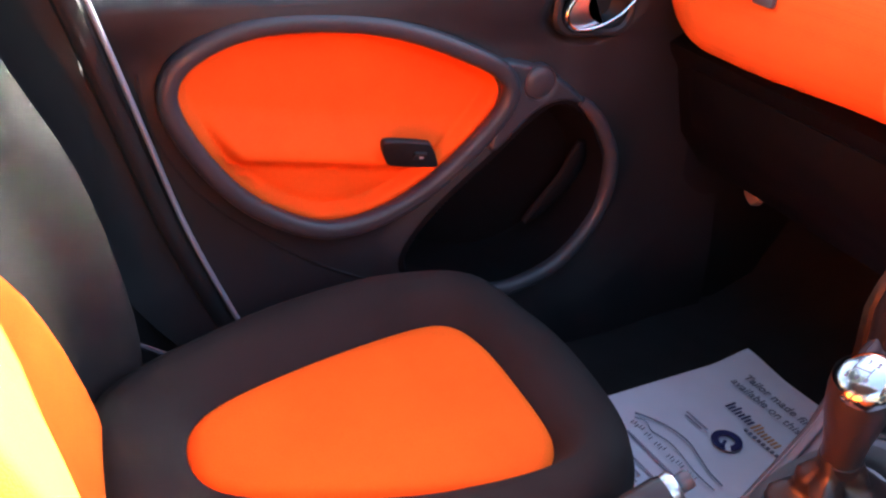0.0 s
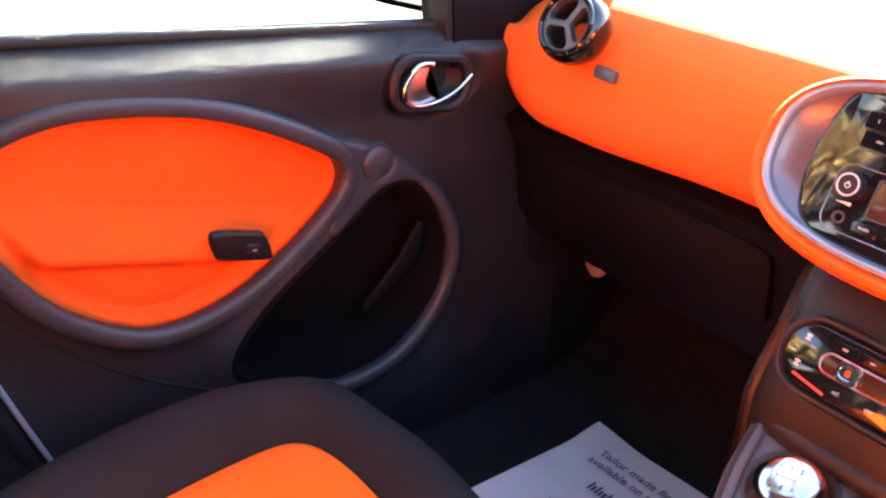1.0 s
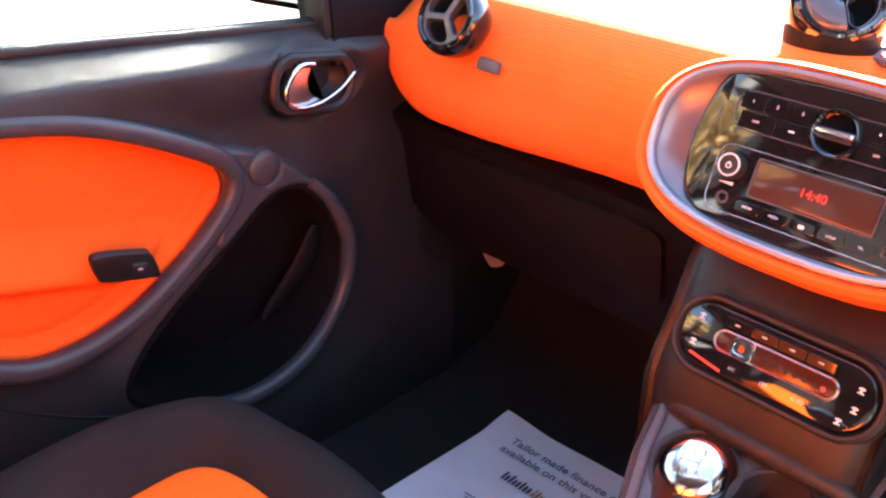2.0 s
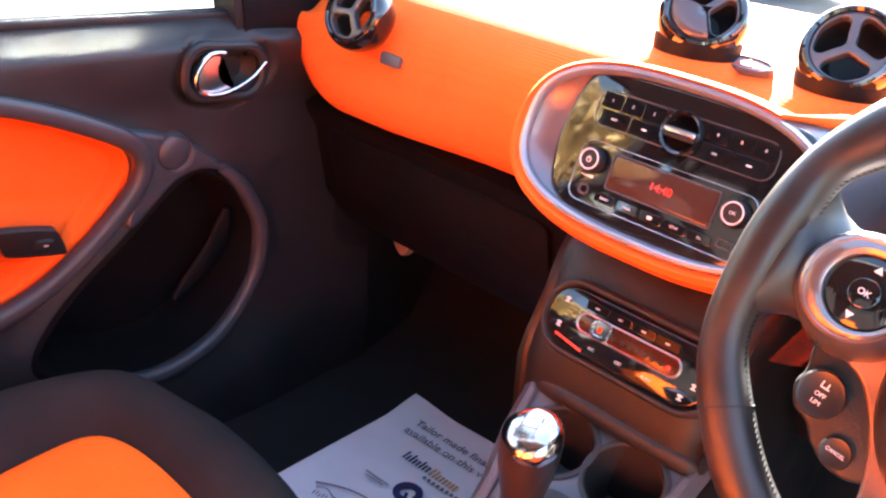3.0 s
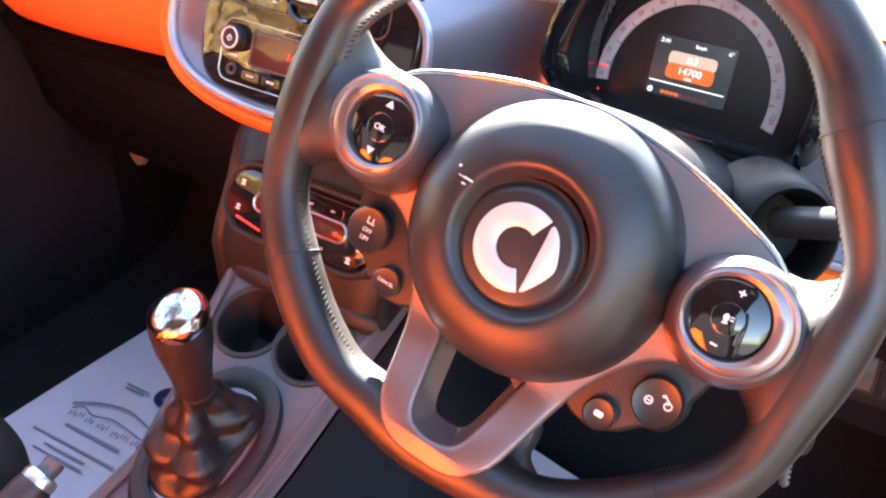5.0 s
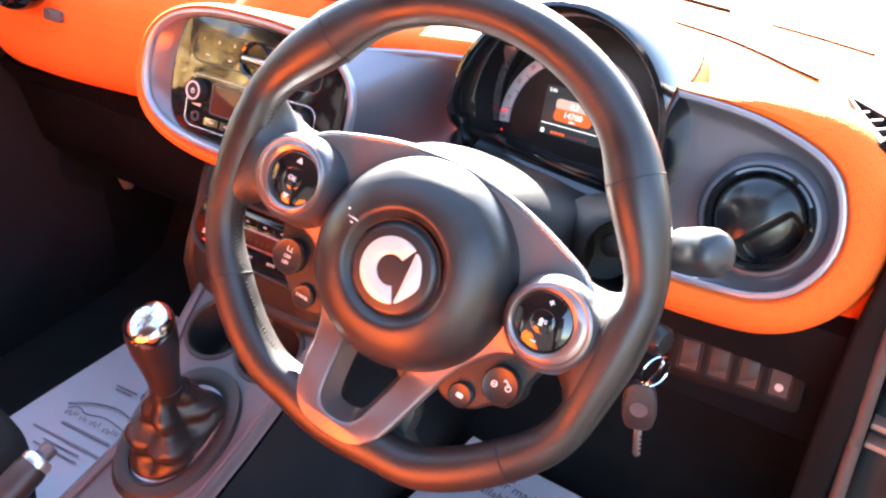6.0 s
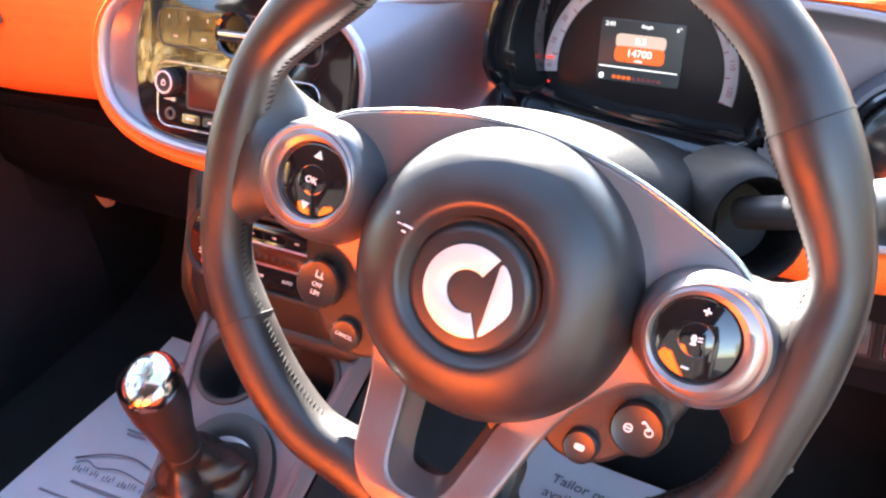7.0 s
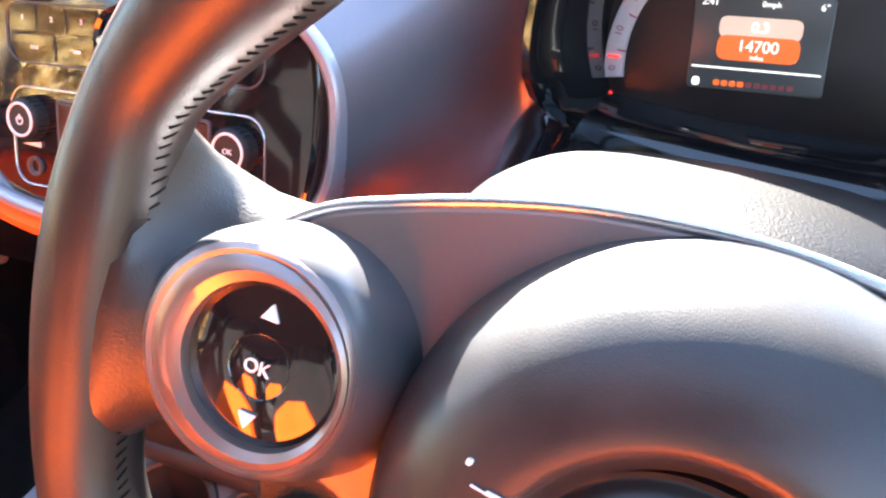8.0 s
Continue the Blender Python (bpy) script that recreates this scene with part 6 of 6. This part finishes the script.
# ---- switch row in the knee panel ----
row = thing("switch_row", (0.535, 0.57, 0.36), "dark panel with four rocker switches", "switch panel")
SWM = axes((0.524, 0.5700, 0.423), (0.997, 0.03, 0.06), (0, 0.24, 0.97))
part("panel", at(SWM, holed(rrect(0.136, 0.056, 0.008), [rrect(0.0225, 0.034, 0.003, 3, -0.045 + 0.030 * k, 0.0) for k in range(4)], -0.02, 0.004, 0.002)), UNDER, row)
for k in range(4):
    b = part("rocker", at(SWM @ pose(-0.045 + 0.030 * k, 0, 0), loft([lift(rrect(0.0205, 0.032, 0.002, 3), -0.01), lift(rrect(0.0205, 0.032, 0.002, 3), 0.003), lift(rrect(0.0185, 0.030, 0.002, 3), 0.0048)], cap1=True)), PLASTIC_SOFT, row)
    part("rocker_gap", at(SWM @ pose(-0.045 + 0.030 * k, 0, 0), band(rrect(0.0240, 0.0355, 0.003, 3), rrect(0.0205, 0.032, 0.002, 3), -0.004, 0.0044, 0.0006)), BLACK, b)
    if k == 3:
        part("symbol", at(SWM @ pose(0.045, -0.006, 0), lathe([(0.0042, 0.0046), (0.0042, 0.0054), (0.002, 0.0054), (0.0008, 0.0052)], 18, cap1=True)), GREY_PRINT, b)
    else:
        part("rocker_half", at(SWM @ pose(-0.045 + 0.030 * k, 0, 0), prism(np.array([(-0.0085, -0.012), (0.0085, -0.004), (0.0085, 0.013), (-0.0085, 0.013)]), 0.004, 0.0056, 0.0004)), PLASTIC_SOFT, b)

# ---- demister grille, seam and wipers beyond the dashboard ----
grille = thing("demister_grille", (0.585, 0.61, 0.655), "small dark triangular demister grille in grey trim", "air vent")
GM = axes((0.577, 0.620, 0.684), (0.55, -0.83, 0.0), (0.80, 0.50, 0.12))
tri = ccw(np.array([(-0.055, 0.0), (0.050, -0.012), (0.045, 0.018)]))
part("trim", at(GM, holed(offset(tri, 0.006), [tri], -0.012, 0.004, 0.0015)), UNDER, grille)
part("grille_floor", at(GM, prism(tri, -0.02, -0.006, 0.001)), BLACK, grille)
for k in range(4):
    part("slat", at(GM @ pose(-0.022 + 0.020 * k, 0.0, 0), bar(0.003, 0.016 + 0.004 * k, 0, 0.002, -0.008, 0.001)), BLACK, grille)


def dash_top(x, y):
    """Height of the pad's top."""
    sec = [p for p in dash_section(x) if p[2] > 0.60][3:-2]
    return float(np.interp(y, [p[1] for p in sec], [p[2] for p in sec]))


for line, wide, label in ((((0.24, 0.775), (0.321, 0.763), (0.391, 0.743), (0.441, 0.721), (0.483, 0.70), (0.512, 0.688)), 0.0016, "dark seam in the dashboard top"),
                          (((0.26, 0.865), (0.31, 0.855), (0.375, 0.838)), 0.0032, "demister slot along the windscreen"),
                          (((0.43, 0.815), (0.48, 0.80), (0.545, 0.775)), 0.0016, "thin joint along the windscreen")):
    part("pad_seam", tube(np.array([(x, y, dash_top(x, y) + 0.0008) for x, y in spline(line, 6, False)]), wide, n=6), SEAM_BROWN, dash, label)
for x0, x1, z0, z1 in ((-0.45, 0.33, 0.565, 0.560), (0.10, 0.62, 0.570, 0.555)):
    wiper = thing("windscreen_wiper", (x0, 1.16, 0.55), "black wiper lying along the windscreen base", "wiper", "windscreen wipers")
    part("blade", tube(np.array([(x0, 1.15, z0), ((x0 + x1) / 2, 1.14, (z0 + z1) / 2 + 0.008), (x1, 1.15, z1)]), 0.007, n=8), BLACK, wiper)
    part("arm", tube(np.array([((x0 + x1) / 2, 1.15, (z0 + z1) / 2 + 0.018), (x1 + 0.03, 1.19, z1 - 0.002)]), 0.006, n=8), BLACK, wiper)


# ---- outside ----
def leaves(centres, count, size, seed):
    """Many small bent leaves scattered through balls (x, y, z, radius)."""
    g = np.random.default_rng(seed)
    weight = np.array([c[3] ** 2 for c in centres])
    which = g.choice(len(centres), count, p=weight / weight.sum())
    c = np.array(centres)[which]
    d = g.normal(size=(count, 3))
    d /= np.linalg.norm(d, axis=1, keepdims=True)
    p = c[:, :3] + d * (c[:, 3] * g.uniform(0.25, 1.0, count) ** 0.6)[:, None]
    a = g.normal(size=(count, 3))
    a /= np.linalg.norm(a, axis=1, keepdims=True)
    b = np.cross(a, g.normal(size=(count, 3)))
    b /= np.linalg.norm(b, axis=1, keepdims=True)
    s = size * g.uniform(0.6, 1.3, count)[:, None]
    v = np.stack([p - a * s, p + b * s * 0.45, p + a * s, p - b * s * 0.45 + np.cross(a, b) * s * 0.15], 1).reshape(-1, 3)
    f = np.arange(count * 4).reshape(-1, 4).tolist()
    return v, f


LEAF = mat("green_leaf", (0.075, 0.10, 0.025), 0.55, grain=0.3, grain_scale=3, wear=0.3, wear_scale=2)
BARK = mat("brown_bark", (0.13, 0.09, 0.06), 0.9, grain=0.3, grain_scale=40, bump=0.6, bump_scale=60, wear=0.2)
# unseen tree, added as a light blocker for the passenger side
tree = thing("tree", (-3.4, -1.4, GROUND_Z), "leafy tree added out of view beside the car", "tree")
trunk = spline([(-3.4, -1.4, GROUND_Z - 0.1), (-3.35, -1.3, 1.0), (-3.2, -1.0, 2.2), (-3.1, -0.8, 3.4)], 5, False)
part("trunk", sweep(trunk, lambda t: oval(0.16 - 0.09 * t, 0.16 - 0.09 * t, 12), False, up=(1, 0.1, 0)), BARK, tree)
for tip in ((-2.6, -1.6, 3.6), (-3.9, -0.3, 3.7), (-3.3, -0.9, 4.4)):
    part("limb", sweep(spline([(-3.2, -1.0, 2.2), tuple((np.array((-3.2, -1.0, 2.4)) + np.array(tip)) / 2 + np.array((0, 0, 0.15))), tip], 6, False), lambda t: oval(0.06 - 0.045 * t, 0.06 - 0.045 * t, 8), False, up=(0.1, 0.1, 1)), BARK, tree)
tagged(part("crown", merge(leaves([(-2.6, -1.6, 3.6, 0.6), (-3.9, -0.3, 3.7, 0.7), (-3.3, -0.9, 4.4, 0.8)], 9000, 0.07, 5)), LEAF, tree), kind="stuff")
hedge = obj("hedge", *leaves([(6.5 + 0.5 * math.sin(k * 1.7), -7 + 0.8 * k, GROUND_Z + h, 0.75) for k in range(20) for h in (0.6, 1.4, 2.2)], 16000, 0.10, 8), mat("hedge_leaf", (0.16, 0.12, 0.035), 0.6, grain=0.3, grain_scale=2, wear=0.35, wear_scale=1.5))
# this tan hedge is out of view, added so the radio face reflects gold
reflected_hedge = obj("hedge", *leaves([(-5.5 - 0.55 * k, -6.3 + 0.25 * math.sin(k * 1.9) + 0.16 * k, GROUND_Z + h, 0.75) for k in range(12) for h in (0.5, 1.2, 2.0, 2.8, 3.5)], 34000, 0.13, 9), mat("tan_hedge_leaf", (0.60, 0.41, 0.17), 0.6, grain=0.3, grain_scale=2, wear=0.35, wear_scale=1.5))
tagged(reflected_hedge, "tan hedge added beyond the passenger side for golden reflections", "hedge", kind="stuff")
tagged(hedge, "tall brown-green hedge along the yard", "hedge", kind="stuff")


# ---- parked car ahead ----
def parked_car(x, y, turn):
    car = thing("parked_car", (x, y, GROUND_Z), "dark silver car parked across the yard", "car")
    m = pose(x, y, GROUND_Z, 0, 0, turn)
    prof = [(-2.05, 0.45, 0.62), (-1.9, 0.25, 0.85), (-1.2, 0.22, 0.95), (-0.6, 0.22, 1.42), (0.6, 0.22, 1.46), (1.2, 0.22, 1.0), (1.9, 0.25, 0.85), (2.05, 0.45, 0.6)]
    rings = []
    for px, lo, hi in prof:
        w = 0.85 if abs(px) < 1.9 else 0.7
        ring = [(px, -w, lo), (px, -w * 1.02, 0.6), (px, -w * 0.97, min(hi, 0.9)), (px, -w * 0.74, hi), (px, w * 0.74, hi), (px, w * 0.97, min(hi, 0.9)), (px, w * 1.02, 0.6), (px, w, lo)]
        rings.append(ring)
    part("body", at(m, loft(rings, cap0=True, cap1=True)), mat("dark_silver_paint", (0.12, 0.12, 0.13), 0.25, metal=0.6, coat=0.6, grain=0.03, wear=0.04), car, sharp=30)
    for sx in (-1.3, 1.3):
        for sy in (-0.80, 0.80):
            wm = m @ pose(sx, sy, 0.31, 90, 0, 0)
            wheel_p = part("wheel", at(wm, lathe([(0.20, -0.10), (0.31, -0.09), (0.31, 0.09), (0.20, 0.10)], 28)), RUBBER, car)
            part("rim", at(wm, lathe([(0.20, -0.095), (0.06, -0.08), (0.05, 0.08), (0.20, 0.095)], 20)), SILVER, wheel_p)
    for sy in (-1, 1):
        part("side_window", at(m, ([(-1.0, sy * 0.865, 0.93), (1.05, sy * 0.865, 0.93), (0.6, sy * 0.70, 1.38), (-0.55, sy * 0.70, 1.38)], [(0, 1, 2, 3)])), GLOSS, car)
    return car


parked_car(-5.6, 9.9, 0)

# ---- brick wall beyond the yard ----
BRICK = mat("orange_brick", (0.36, 0.14, 0.055), 0.85, grain=0.3, grain_scale=14, bump=0.4, bump_scale=20, wear=0.25, wear_scale=3)
boundary = thing("brick_wall", (2.0, 10.7, GROUND_Z), "low orange brick wall with pale coping across the yard", "wall")
part("wall", box(-1.9, 6.0, 10.6, 10.85, GROUND_Z - 0.05, GROUND_Z + 1.15, 0.01), BRICK, boundary)
part("coping", box(-1.95, 6.05, 10.55, 10.90, GROUND_Z + 1.15, GROUND_Z + 1.22, 0.015), mat("pale_coping", (0.5, 0.46, 0.40), 0.8, grain=0.2, grain_scale=20, wear=0.2), boundary, "pale stone coping")

# ---- driver's door opening ----
opening = thing("door_aperture_trim", (0.64, 0.45, 0.0), "dark door aperture trim beside the driver's fascia", "trim")
trim_path = spline([(0.640, 0.565, 0.66), (0.637, 0.560, 0.60), (0.632, 0.555, 0.52), (0.629, 0.55, 0.45), (0.627, 0.55, 0.35), (0.625, 0.55, 0.20), (0.622, 0.53, 0.03)], 6, False)
part("side_trim", sweep(trim_path, lambda t: rrect(0.016 + 0.014 * smooth(t, 0.1, 0.35), 0.06, 0.006, 3), False, up=(0, 1, 0.05)), UNDER, opening)
part("aperture_seal", tube(spline([(0.652, 0.53, 0.70), (0.648, 0.525, 0.60), (0.647, 0.525, 0.50), (0.649, 0.525, 0.40), (0.652, 0.50, 0.25), (0.655, 0.43, 0.10), (0.655, 0.34, 0.05)], 6, False), 0.0065, n=10), mat("brown_rubber", (0.075, 0.055, 0.050), 0.5, grain=0.1, wear=0.1), opening, "brown-black rubber seal")
part("hinge_pillar", box(0.652, 0.74, 0.555, 0.62, -0.05, 0.64, 0.01), BLACK, opening, "dark door hinge pillar")
for z in (0.436, 0.414):
    part("hinge_leaf", at(axes((0.671, 0.540, z), (1, 0, -0.06), (0, 0.1, 1)), prism(rrect(0.030, 0.006, 0.0015, 2), -0.02, 0.004, 0.001)), TAN, opening, "tan hinge leaf")
part("hinge_bolt", at(axes((0.667, 0.550, 0.470), (1, 0, 0), (0, 0.1, 1)), lathe([(0.009, -0.006), (0.009, 0.004), (0.006, 0.008), (0.0008, 0.009)], 20, cap1=True)), TRIM_GREY, opening)
part("check_strap", at(axes((0.690, 0.545, 0.505), (1, 0, 0), (0, 0.1, 1)), prism(rrect(0.045, 0.022, 0.006, 3), -0.01, 0.01, 0.003)), TRIM_GREY, opening, "grey check strap")
part("latch_plate", at(axes((0.704, 0.545, 0.385), (1, 0, 0), (0, 0.1, 1)), prism(rrect(0.030, 0.05, 0.004, 3), -0.01, 0.006, 0.002)), LIGHT_METAL, opening, "pale painted plate")

# ---- open driver's door, added out of view to cut skylight from the right ----
driver_door = thing("driver_door", (0.74, 0.52, 0.0), "unseen open driver's door with dark trim and orange skin", "car door")
DM = pose(0.775, 0.515, 0, 0, 0, -28)
part("door_shell", at(DM, box(0.0, 0.95, -0.035, 0.045, 0.02, 0.60, 0.03)), mat("orange_door_paint", (0.75, 0.13, 0.01), 0.25, coat=0.8, grain=0.02, wear=0.02), driver_door, "orange painted shell")
part("inner_trim", at(DM, box(0.03, 0.93, -0.065, -0.033, 0.05, 0.585, 0.025)), PLASTIC, driver_door, "dark inner trim")
part("window_frame", at(DM, sweep(spline([(0.02, 0.0, 0.60), (0.22, 0.0, 0.85), (0.50, 0.0, 1.00), (0.86, 0.0, 1.04), (0.92, 0.0, 0.60)], 6, False), rrect(0.035, 0.03, 0.008, 3), False, up=(0, 1, 0.02))), PLASTIC, driver_door)
